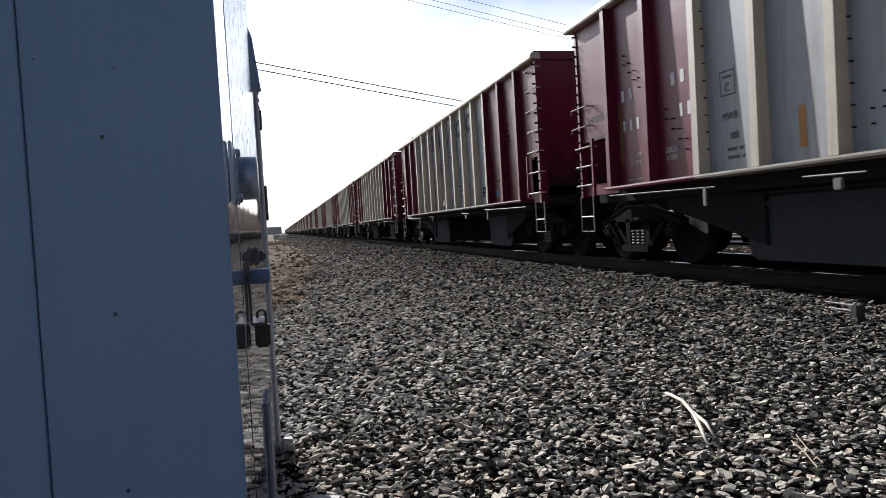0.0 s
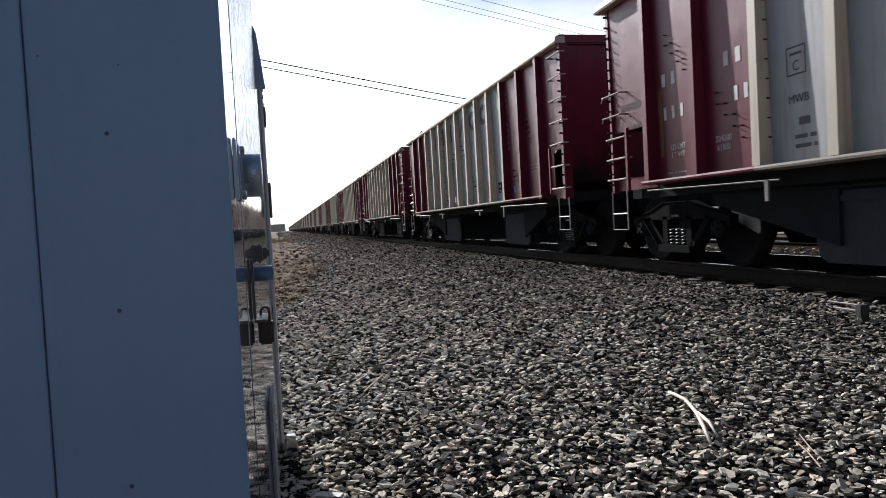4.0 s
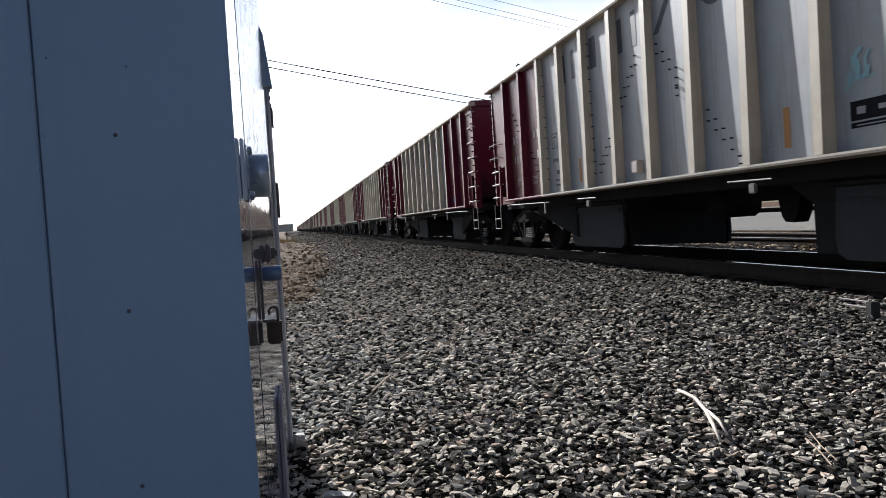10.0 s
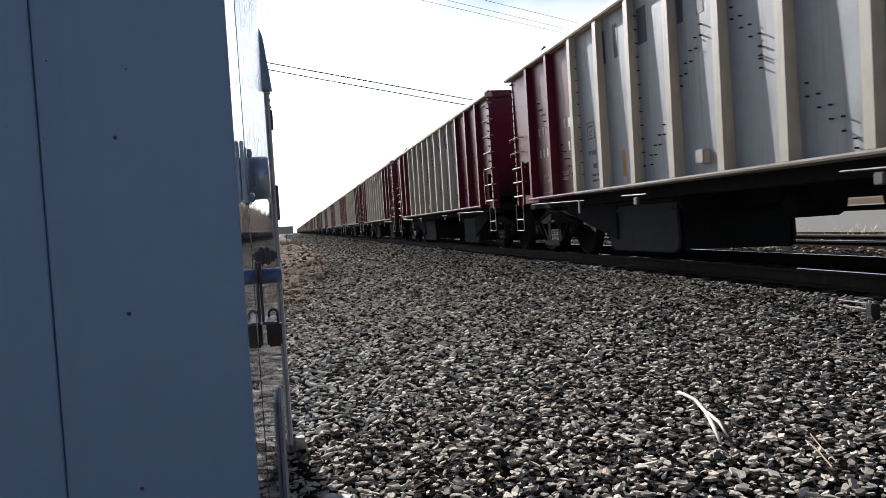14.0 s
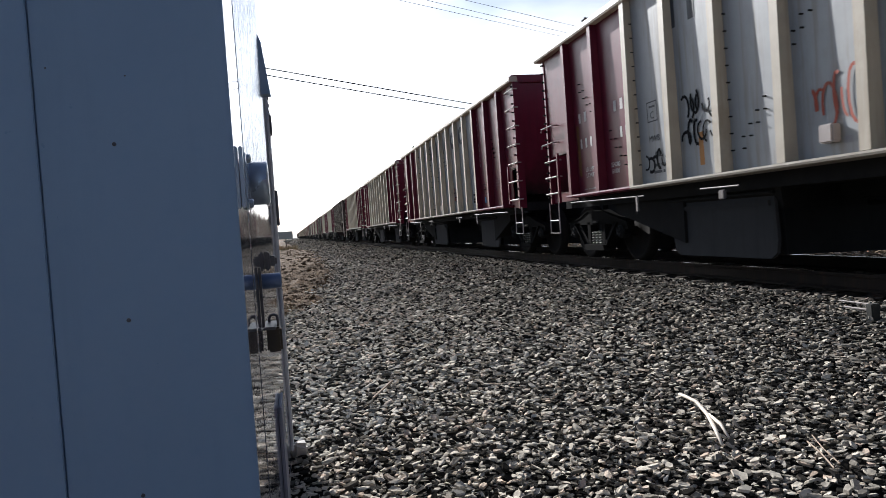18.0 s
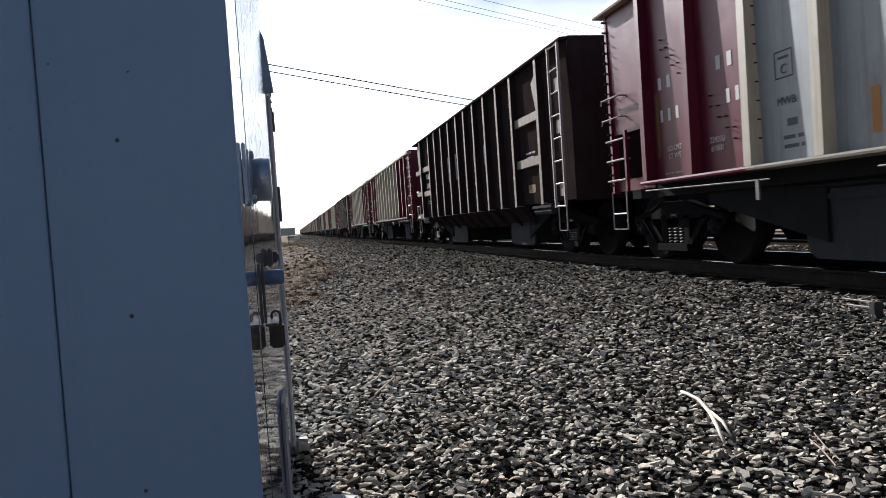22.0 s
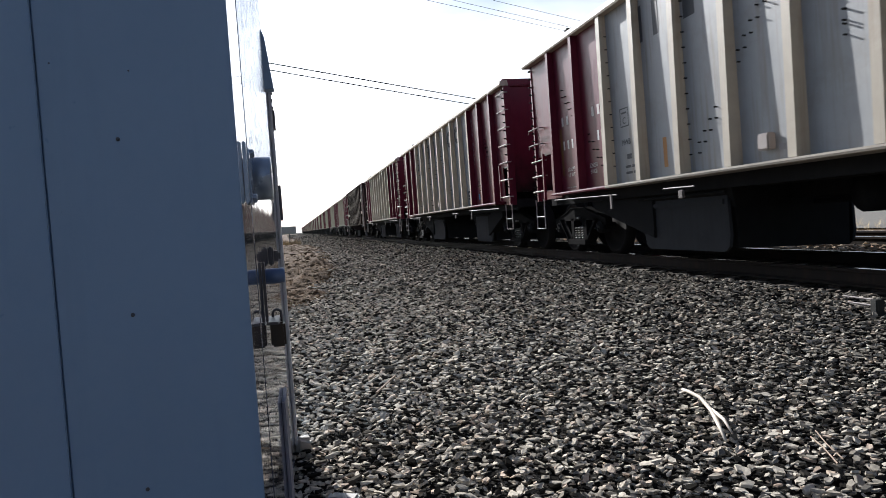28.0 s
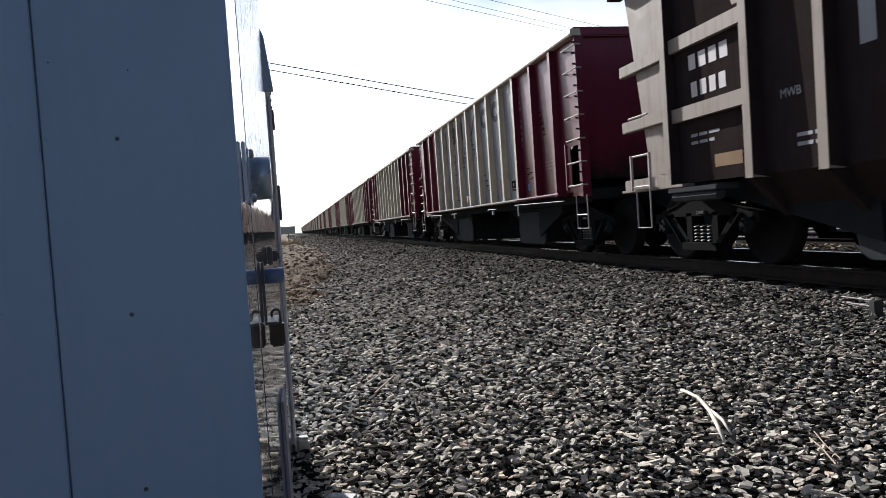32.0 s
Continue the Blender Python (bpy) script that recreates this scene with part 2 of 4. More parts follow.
def ground_mat(name, a, b, c, scale, rel):
    m, nt, bs = tree(name)
    v = coords(nt, (1, 1, 1), False)
    n1 = noise_of(nt, v, scale, 10.0, 0.7)
    n2 = noise_of(nt, v, scale * 0.06, 6.0, 0.6)
    n3 = noise_of(nt, v, scale * 9, 4.0, 0.7)
    col = mix(nt, band(nt, n1, 0.35, 0.68), a, b)
    col = mix(nt, band(nt, n2, 0.45, 0.7, 0.8), col, c)
    col = mix(nt, band(nt, n3, 0.45, 0.75, 0.55), col, tuple(k * 0.4 for k in a))
    nt.links.new(col, bs.inputs["Base Color"])
    bs.inputs["Roughness"].default_value = 0.95
    bs.inputs["Specular IOR Level"].default_value = 0.05
    bump(nt, bs, n3, rel, 0.03)
    return m


M_DIRT = ground_mat("dry_dirt", (0.052, 0.032, 0.017), (0.148, 0.09, 0.048), (0.088, 0.056, 0.031), 3.0, 1.0)
# M_GRAVEL is near black: the shade between ballast stones, put into the bed's colour
M_GRAVEL = ground_mat("shade_black_fines", (0.014, 0.013, 0.012), (0.03, 0.028, 0.025), (0.02, 0.018, 0.016), 14.0, 1.0)
M_ROAD = ground_mat("worn_gravel_road", (0.15, 0.142, 0.128), (0.24, 0.228, 0.205), (0.19, 0.178, 0.158), 6.0, 0.3)
M_STRAW = ground_mat("dry_straw", (0.36, 0.27, 0.15), (0.52, 0.41, 0.25), (0.3, 0.22, 0.13), 20.0, 0.2)


# ---- mesh helpers ----
class Build:
    """Collects vertices and faces of one mesh."""

    def __init__(self):
        self.v, self.f = [], []

    def poly(self, pts, faces):
        n = len(self.v)
        self.v += [tuple(p) for p in pts]
        self.f += [tuple(i + n for i in q) for q in faces]
        return self

    def box(self, x0, x1, y0, y1, z0, z1):
        pts = [(x, y, z) for z in (z0, z1) for y in (y0, y1) for x in (x0, x1)]
        return self.poly(pts, [(0, 2, 3, 1), (4, 5, 7, 6), (0, 1, 5, 4), (2, 6, 7, 3), (0, 4, 6, 2), (1, 3, 7, 5)])

    def soft_box(self, x0, x1, y0, y1, z0, z1, r):
        """A box with chamfered edges."""
        bm = bmesh.new()
        bmesh.ops.create_cube(bm, size=1)
        for w in bm.verts:
            w.co = ((x0 + x1) / 2 + w.co.x * (x1 - x0), (y0 + y1) / 2 + w.co.y * (y1 - y0), (z0 + z1) / 2 + w.co.z * (z1 - z0))
        bmesh.ops.bevel(bm, geom=bm.edges[:], offset=r, segments=2, affect="EDGES")
        self.poly([w.co for w in bm.verts], [[w.index for w in q.verts] for q in bm.faces])
        bm.free()
        return self

    def prism(self, outline, axis, a, b):
        """An outline in the other two axes, drawn out along one axis from a to b."""
        n = len(outline)
        def at(p, q):
            return {"x": (q, p[0], p[1]), "y": (p[0], q, p[1]), "z": (p[0], p[1], q)}[axis]
        pts = [at(p, a) for p in outline] + [at(p, b) for p in outline]
        return self.poly(pts, [tuple(range(n)), tuple(range(2 * n - 1, n - 1, -1))] + [(i, i + n, (i + 1) % n + n, (i + 1) % n) for i in range(n)])

    def tube(self, pts, r, sides=6):
        pts = [Vector(p) for p in pts]
        n = len(self.v)
        for i, p in enumerate(pts):
            way = (pts[min(i + 1, len(pts) - 1)] - pts[max(i - 1, 0)]).normalized()
            u = way.orthogonal().normalized() if i == 0 else (u - way * u.dot(way)).normalized()
            w = way.cross(u)
            rr = r[i] if isinstance(r, (list, tuple)) else r
            self.v += [tuple(p + (u * math.cos(a) + w * math.sin(a)) * rr) for a in [math.tau * k / sides for k in range(sides)]]
        for i in range(len(pts) - 1):
            for k in range(sides):
                a, b = n + i * sides + k, n + i * sides + (k + 1) % sides
                self.f.append((a, b, b + sides, a + sides))
        self.f.append(tuple(range(n + sides - 1, n - 1, -1)))
        self.f.append(tuple(range(n + (len(pts) - 1) * sides, n + len(pts) * sides)))
        return self

    def lathe(self, profile, axis_at, sides=24):
        """A profile of (radius, x) turned about a line along x through axis_at = (y, z)."""
        n, y, z = len(self.v), *axis_at
        for r, x in profile:
            self.v += [(x, y + r * math.cos(math.tau * k / sides), z + r * math.sin(math.tau * k / sides)) for k in range(sides)]
        for i in range(len(profile) - 1):
            for k in range(sides):
                a, b = n + i * sides + k, n + i * sides + (k + 1) % sides
                self.f.append((a, b, b + sides, a + sides))
        self.f.append(tuple(range(n + sides - 1, n - 1, -1)))
        self.f.append(tuple(range(n + (len(profile) - 1) * sides, n + len(profile) * sides)))
        return self

    def mesh(self, name, material, smooth=False):
        me = bpy.data.meshes.new(name)
        me.from_pydata(self.v, [], self.f)
        me.materials.append(material)
        bm = bmesh.new()
        bm.from_mesh(me)
        bmesh.ops.recalc_face_normals(bm, faces=bm.faces[:])
        bm.to_mesh(me)
        bm.free()
        if smooth:
            me.polygons.foreach_set("use_smooth", [True] * len(me.polygons))
        return me


def part(name, b, material, parent, label="", smooth=False):
    ob = new(name, b.mesh(name, material, smooth) if isinstance(b, Build) else b)
    ob.parent = parent
    return tagged(ob, label=label)


def thing(name, label, category, group="", kind="", at=None):
    ob = new(name)
    ob.empty_display_size = 0.2
    if at is not None:
        ob.matrix_basis = at
    return tagged(ob, label, category, group, kind)


def solid(name, b, material, label, category="", group="", kind="", smooth=False):
    return tagged(new(name, b.mesh(name, material, smooth)), label, category, group, kind)


def written(text, size, material, name):
    """Letters as a thin flat mesh in the x-y plane, from the built-in font."""
    cu = bpy.data.curves.new(name, "FONT")
    cu.body, cu.size, cu.extrude, cu.align_x, cu.align_y = text, size, 0.001, "CENTER", "CENTER"
    tmp = bpy.data.objects.new(name, cu)
    me = bpy.data.meshes.new_from_object(tmp)
    bpy.data.objects.remove(tmp)
    me.materials.clear()
    me.materials.append(material)
    return me


# ---- the ground, the ballast bed and the two tracks ----
RAIL = 0.29            # height of the rail heads
TRACK = 6.0            # middle of the near track
TRACK_2 = 10.6         # middle of the second track


def wave(x, y, s, seed=0.0):
    return noise.noise((x * s, y * s, seed))


def edge_of_bed(y):
    """Where the ballast ends and the dirt begins beside it."""
    out = float(np.interp(y, (7.5, 10.5, 18.0, 42.0, 60.0, 100.0, 200.0), (-0.9, 0.25, 1.05, 1.5, 0.7, -0.2, -1.8)))
    return out + min(1.0, max(0.0, (y - 7.5) / 3.0)) * (0.28 * wave(0, y, 0.5) + 0.14 * wave(3, y, 1.9))


def bed_height(x):
    pts = ((-3.0, 0.0), (2.0, 0.0), (4.2, 0.085), (4.8, 0.10), (4.92, 0.06), (7.9, 0.075), (8.4, 0.0), (8.9, 0.03), (12.4, 0.03), (13.2, -0.05), (30, -0.06))
    for (a, za), (b, zb) in zip(pts, pts[1:]):
        if x <= b:
            return za + (zb - za) * max(0.0, (x - a) / (b - a))
    return pts[-1][1]


def sheet(name, xs, ys, height, material):
    b = Build()
    pts = [(x, y, height(x, y)) for y in ys for x in xs]
    n = len(xs)
    b.poly(pts, [(j * n + i, j * n + i + 1, (j + 1) * n + i + 1, (j + 1) * n + i) for j in range(len(ys) - 1) for i in range(n - 1)])
    return b.mesh(name, material, True)


def steps(*spans):
    out = [spans[0][0]]
    for a, b, d in spans:
        k = max(1, round((b - a) / d))
        out += [a + (b - a) * (i + 1) / k for i in range(k)]
    return out


def ground_height(x, y):
    e = edge_of_bed(y)
    if x < e + 0.05:
        rise = min(1.0, max(0.0, (e + 0.05 - x) / 0.25))
        return -0.05 + rise * (0.07 + 0.07 * wave(x, y, 1.1) + 0.05 * wave(x, y, 0.35, 4) + 0.085 * wave(x, y, 3.1) + 0.03 * wave(x, y, 7.0))
    if x > 13.4:
        return -0.06 + 0.03 * wave(x, y, 0.3) + min(0.0, -(x - 40) * 0.001)
    return -0.09


ground = new("ground", sheet("ground", steps((-2500, -60, 400), (-60, -8, 6), (-8, -2, 0.5), (-2, 1.2, 0.08), (1.2, 13.2, 3), (13.2, 30, 1.5), (30, 120, 15), (120, 2500, 400)),
                             steps((-2500, -60, 400), (-60, 0, 6), (0, 6, 0.5), (6, 24, 0.1), (24, 60, 0.5), (60, 200, 5), (200, 3500, 300)), ground_height, M_DIRT))
tagged(ground, "flat dry brown dirt reaching to the horizon", "ground", kind="structure")

# near-black bed; its colour gives the shade seen in the gaps between stones
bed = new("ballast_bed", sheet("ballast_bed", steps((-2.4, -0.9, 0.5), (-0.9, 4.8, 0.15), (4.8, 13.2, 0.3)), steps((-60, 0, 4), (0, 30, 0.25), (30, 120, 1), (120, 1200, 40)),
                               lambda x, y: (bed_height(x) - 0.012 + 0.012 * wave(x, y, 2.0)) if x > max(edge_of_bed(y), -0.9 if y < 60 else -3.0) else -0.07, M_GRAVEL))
tagged(bed, "ballast bed under the tracks, coloured near black for shade between its stones", "ballast", kind="structure")

road = new("road", sheet("road", steps((16.5, 27, 1.5), (27, 90, 9)), steps((-80, 500, 10)), lambda x, y: -0.02 + 0.015 * wave(x, y, 0.2), M_ROAD))
tagged(road, "wide grey gravel yard and road beyond the second track", "road", kind="structure")

RAIL_OUTLINE = ((-0.07, 0), (0.07, 0), (0.07, 0.012), (0.012, 0.03), (0.010, 0.128), (0.036, 0.136), (0.036, 0.166), (-0.036, 0.166), (-0.036, 0.136), (-0.010, 0.128), (-0.012, 0.03), (-0.07, 0.012))
for middle, top, word in ((TRACK, RAIL, "under the train"), (TRACK_2, RAIL - 0.05, "of the empty second track")):
    for s in (-0.7525, 0.7525):
        rail = solid("rail", Build().prism([(middle + s + a, top - 0.17 + c) for a, c in RAIL_OUTLINE], "y", -80, 1200), M_RAIL_SIDE,
                     "long rusty steel rail " + word, "rail", "rails", "structure")
        part("rail_head", Build().prism([(middle + s - 0.034, top - 0.0045), (middle + s + 0.034, top - 0.0045), (middle + s + 0.027, top), (middle + s - 0.027, top)], "y", -80, 1200),
             M_RAIL_TOP, rail, "polished rail head")
tie_mesh = Build().soft_box(-1.3, 1.3, -0.115, 0.115, -0.16, 0.0, 0.012).mesh("sleeper", M_TIE)
plate_mesh = Build().soft_box(-0.17, 0.17, -0.09, 0.09, 0.0, 0.018, 0.005).mesh("tie_plate", M_RAIL_SIDE)
spike_mesh = Build().soft_box(-0.02, 0.02, -0.02, 0.02, 0.018, 0.05, 0.006).mesh("spike", M_RAIL_SIDE)
for middle, top, first, last in ((TRACK, RAIL - 0.17, 0, 44), (TRACK_2, RAIL - 0.22, 0, 60)):
    for i in range(first, last):
        tie = new("sleeper", tie_mesh)
        tie.matrix_basis = pose(middle + random.uniform(-0.03, 0.03), 0.53 * i - 2, top - 0.018, 0, 0, random.uniform(-0.8, 0.8))
        tagged(tie, "weathered dark wooden railway sleeper bedded in ballast", "sleeper", "sleepers", "structure")
        for s in (-0.7525, 0.7525):
            pl = new("tie_plate", plate_mesh)
            pl.parent, pl.location = tie, (s, 0, 0)
            if middle == TRACK_2 and 4 < i < 34:
                for q in (-0.11, 0.11):
                    sp = new("spike", spike_mesh)
                    sp.parent, sp.location = pl, (q, 0.05, 0)


# ---- hopper cars ----
CAR = 15.82            # length over couplers
RIBS = (6.373, 5.325, 4.277, 3.299, 2.32, 1.342, 0.363, -0.615, -1.594, -2.572, -3.551, -4.622, -5.667)
FAR, NEAR = 7.50, -6.68
TRUCKS = (6.55, -5.74)
SIDE_LOW, SIDE_TOP = 1.085, 3.50


def skin(z, lift=0.004):
    """How far out the sloping side sheet lies at height z."""
    return 1.405 + 0.045 * (z - 1.05) / 2.45 + lift


def wall_outline(s, z0, z1, thick=0.02):
    return ((s * skin(z0, 0), z0), (s * skin(z1, 0), z1), (s * (skin(z1, 0) - thick), z1), (s * (skin(z0, 0) - thick), z0))


def decal(b, y0, y1, z0, z1, lift=0.004):
    """A thin painted patch on the near side sheet."""
    a, c = -skin(z0, lift), -skin(z1, lift)
    b.poly([(a, y0, z0), (a, y1, z0), (c, y1, z1), (c, y0, z1)], [(0, 1, 2, 3)])
    return b


def char_bars(b, y, z, n, w, h, gap):
    for i in range(n):
        decal(b, y - i * (w + gap) - w, y - i * (w + gap), z, z + h)
    return b


def lines_of_bars(b, y, z, rows, high=0.035, drop=0.085):
    """Small print as rows of short bars; each row gives the lengths of its words."""
    for i, words in enumerate(rows):
        at = y
        for w in words:
            decal(b, at - w, at, z - i * drop, z - i * drop + high)
            at -= w + 0.03
    return b


def open_mark(b, y, z, w, h, t, kind):
    """One big painted mark: a ring, a slanting band, a single slab or a pair of uprights."""
    if kind == "ring":
        n = 20
        for i in range(n):
            a0, a1 = math.tau * i / n, math.tau * (i + 1) / n
            pts = []
            for a, k in ((a0, 1), (a1, 1), (a1, 0), (a0, 0)):
                ry, rz = (w / 2, h / 2) if k else (w / 2 - t, h / 2 - t)
                zz = z + h / 2 + rz * math.sin(a)
                pts.append((-skin(zz), y - w / 2 + ry * math.cos(a), zz))
            b.poly(pts, [(0, 1, 2, 3)])
    elif kind == "slant":
        q = ((y - t, z), (y, z), (y - w + t, z + h), (y - w, z + h))
        b.poly([(-skin(c), a, c) for a, c in q], [(0, 1, 2, 3)])
    elif kind == "slab":
        decal(b, y - t * 1.8, y, z, z + h)
    else:
        decal(b, y - t, y, z, z + h)
        decal(b, y - w, y - w + t, z, z + h)
    return b


MARKS = ("pair", "slab", "pair", "slant", "ring", "ring")
TO_SIDE = Matrix(((0, 0, -1, 0), (-1, 0, 0, 0), (0, 1, 0, 0), (0, 0, 0, 1)))


def side_words(car, text, size, material, y, z):
    """Readable lettering painted on the near side sheet."""
    ob = part("lettering", written(text, size, material, "lettering"), None, car)
    ob.matrix_basis = Matrix.Translation((-skin(z) - 0.003, y, z)) @ TO_SIDE
    return ob


def wheel_parts(car, y):
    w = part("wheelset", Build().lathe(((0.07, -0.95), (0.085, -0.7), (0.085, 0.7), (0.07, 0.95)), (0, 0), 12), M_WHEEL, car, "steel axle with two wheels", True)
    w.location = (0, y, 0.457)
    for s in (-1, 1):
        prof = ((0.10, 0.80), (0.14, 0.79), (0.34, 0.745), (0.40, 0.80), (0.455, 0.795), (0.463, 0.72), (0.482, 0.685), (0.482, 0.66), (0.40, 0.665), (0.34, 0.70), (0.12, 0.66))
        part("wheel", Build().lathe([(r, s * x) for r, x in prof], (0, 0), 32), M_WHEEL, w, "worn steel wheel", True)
        cap = Build().lathe([(0.10, s * 0.93), (0.105, s * 1.06), (0.075, s * 1.10)], (0, 0), 14)
        for k in range(3):
            a = math.tau * k / 3
            cap.lathe([(0.018, s * 1.09), (0.018, s * 1.125)], (0.055 * math.cos(a), 0.055 * math.sin(a)), 6)
        part("bearing_cap", cap, M_UNDER, w)
    return w


def truck_parts(car, y):
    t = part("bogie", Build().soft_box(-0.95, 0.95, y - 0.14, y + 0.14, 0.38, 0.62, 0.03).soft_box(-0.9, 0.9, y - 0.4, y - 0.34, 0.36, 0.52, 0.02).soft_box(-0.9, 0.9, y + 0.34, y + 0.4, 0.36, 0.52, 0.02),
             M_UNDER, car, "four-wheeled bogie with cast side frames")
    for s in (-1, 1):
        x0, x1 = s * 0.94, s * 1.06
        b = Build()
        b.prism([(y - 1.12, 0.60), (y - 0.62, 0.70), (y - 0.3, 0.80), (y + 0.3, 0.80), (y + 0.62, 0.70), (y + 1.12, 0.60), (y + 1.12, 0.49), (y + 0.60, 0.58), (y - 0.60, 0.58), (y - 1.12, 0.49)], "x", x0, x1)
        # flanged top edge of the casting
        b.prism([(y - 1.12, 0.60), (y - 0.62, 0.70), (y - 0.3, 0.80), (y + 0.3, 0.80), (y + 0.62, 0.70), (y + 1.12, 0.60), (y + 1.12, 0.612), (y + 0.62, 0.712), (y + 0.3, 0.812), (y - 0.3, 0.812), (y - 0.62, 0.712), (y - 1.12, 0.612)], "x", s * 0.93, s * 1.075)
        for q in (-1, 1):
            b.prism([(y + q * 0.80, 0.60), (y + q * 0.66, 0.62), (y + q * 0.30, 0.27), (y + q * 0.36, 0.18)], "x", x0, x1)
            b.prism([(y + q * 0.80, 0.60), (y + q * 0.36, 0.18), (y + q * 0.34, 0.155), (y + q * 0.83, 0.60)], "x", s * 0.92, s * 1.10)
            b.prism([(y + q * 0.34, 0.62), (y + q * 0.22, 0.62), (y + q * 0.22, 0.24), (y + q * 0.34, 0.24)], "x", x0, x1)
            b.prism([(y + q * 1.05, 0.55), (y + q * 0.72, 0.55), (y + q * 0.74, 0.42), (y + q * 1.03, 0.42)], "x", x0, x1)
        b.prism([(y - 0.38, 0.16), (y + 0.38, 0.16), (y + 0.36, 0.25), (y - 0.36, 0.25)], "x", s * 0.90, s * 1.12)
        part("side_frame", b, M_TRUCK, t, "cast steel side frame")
        if s > 0:
            continue
        for k in (-0.14, 0.0, 0.14):
            pts = [(s * 1.0 + 0.058 * math.cos(a * 0.9), y + k + 0.058 * math.sin(a * 0.9), 0.25 + 0.0062 * a) for a in range(0, 36)]
            part("spring", Build().tube(pts, 0.014, 5), M_SPRING, t, "worn bright coil spring", True)
        part("wear_plate", Build().soft_box(s * 1.06, s * 1.09, y - 0.10, y + 0.04, 0.61, 0.64, 0.006), M_SPRING, t, "rubbed bright wear plate")
        part("brake_shoe", Build().soft_box(s * 0.72, s * 0.82, y - 0.42, y - 0.34, 0.35, 0.62, 0.02), M_UNDER, t)
    return t


def rung(y0, y1, x, z, lift=0.09):
    return Build().tube(((-x + lift, y0, z), (-x, y0, z), (-x, y1, z), (-x + lift, y1, z)), 0.013, 6)


def common_parts(car, full):
    """Underframe, hoppers, bogies and couplers, alike on both kinds of car."""
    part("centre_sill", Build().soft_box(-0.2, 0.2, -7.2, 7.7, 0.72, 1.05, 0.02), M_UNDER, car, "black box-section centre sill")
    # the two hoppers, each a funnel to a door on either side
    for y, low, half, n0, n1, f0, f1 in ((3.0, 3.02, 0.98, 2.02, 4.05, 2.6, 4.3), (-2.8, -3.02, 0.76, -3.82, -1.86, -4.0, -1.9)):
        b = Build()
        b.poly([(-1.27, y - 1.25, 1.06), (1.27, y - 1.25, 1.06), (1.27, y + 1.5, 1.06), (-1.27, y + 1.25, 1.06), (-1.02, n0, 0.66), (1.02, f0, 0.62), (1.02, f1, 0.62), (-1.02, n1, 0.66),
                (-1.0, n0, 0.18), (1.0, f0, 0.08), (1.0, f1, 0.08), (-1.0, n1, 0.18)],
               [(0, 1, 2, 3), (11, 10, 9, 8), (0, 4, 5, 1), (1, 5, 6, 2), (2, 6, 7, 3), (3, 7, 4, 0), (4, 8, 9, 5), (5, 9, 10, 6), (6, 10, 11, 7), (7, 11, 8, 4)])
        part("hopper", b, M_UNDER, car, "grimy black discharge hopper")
        for s, m, h, z in ((-1, low, half, 0.14), (1, (f0 + f1) / 2, 0.82, 0.06)):
            d = part("chute_door", Build().prism([(m - h, z + 0.06), (m - h + 0.1, z), (m + h - 0.1, z), (m + h, z + 0.06), (m + h + 0.03, z + 0.2), (m + h, 0.80), (m - h, 0.80), (m - h - 0.03, z + 0.2)], "x", s * 1.07, s * 1.11), M_CHUTE, car, "dusty grey discharge door")
            if s < 0:
                part("stiffener", Build().soft_box(-1.14, -1.11, m - h + 0.05, m + h - 0.05, 0.70, 0.76, 0.008), M_CHUTE, d)
                part("hinge_bar", Build().tube(((-1.16, m - h - 0.06, 0.84), (-1.16, m + h + 0.06, 0.84)), 0.022, 6), M_UNDER, d)
    part("train_pipe", Build().tube(((0.1, -1.8, 0.60), (0.1, 0.6, 0.60), (0.1, 1.0, 0.66), (0.1, 2.1, 0.66)), 0.03, 6), M_UNDER, car, "black air pipe")
    part("brake_bracket", Build().prism([(-0.72, 0.75), (-0.34, 0.75), (-0.40, 0.53), (-0.46, 0.46), (-0.60, 0.45), (-0.66, 0.55)], "x", -0.25, -0.05), M_UNDER, car, "black hanging brake bracket")
    for a, b in ((3.7, 5.6), (-3.6, -4.9)):
        part("slope_pan", Build().prism([(a, 1.05), (b, 1.05), (b, 0.75), (a, 0.30)], "x", -1.15, 0.2), M_UNDER, car)
    for y in TRUCKS:
        if full:
            truck_parts(car, y)
            for q in (-0.89, 0.89):
                wheel_parts(car, y + q)
        else:
            b = Build().box(-1.05, 1.05, y - 1.1, y + 1.1, 0.3, 0.7)
            part("bogie", b, M_UNDER, car)
    for s, y0, y in ((1, 7.5, 8.27), (-1, -7.0, -7.55)):
        b = Build().soft_box(-0.09, 0.09, min(y0, y), max(y0, y), 0.78, 0.95, 0.02)
        b.soft_box(-0.17 if s > 0 else -0.1, 0.1 if s > 0 else 0.17, y - 0.16, y + 0.02 if s > 0 else y + 0.16, 0.73, 0.99, 0.03)
        part("coupler", b, M_UNDER, car, "cast knuckle coupler")
    if full:
        part("air_hose", Build().tube(((-0.35, -7.0, 0.8), (-0.36, -7.25, 0.72), (-0.34, -7.42, 0.5), (-0.2, -7.55, 0.42)), 0.022, 6), M_UNDER, car, "hanging black air hose", True)
        part("brake_rod", Build().tube(((-0.75, -5.0, 0.9), (-0.75, 5.4, 0.9)), 0.025, 6), M_UNDER, car)
        part("air_tank", Build().lathe(((0.05, -0.35), (0.2, -0.3), (0.2, 0.3), (0.05, 0.35)), (0.9, 0.72), 14), M_UNDER, car, "round air reservoir", True)


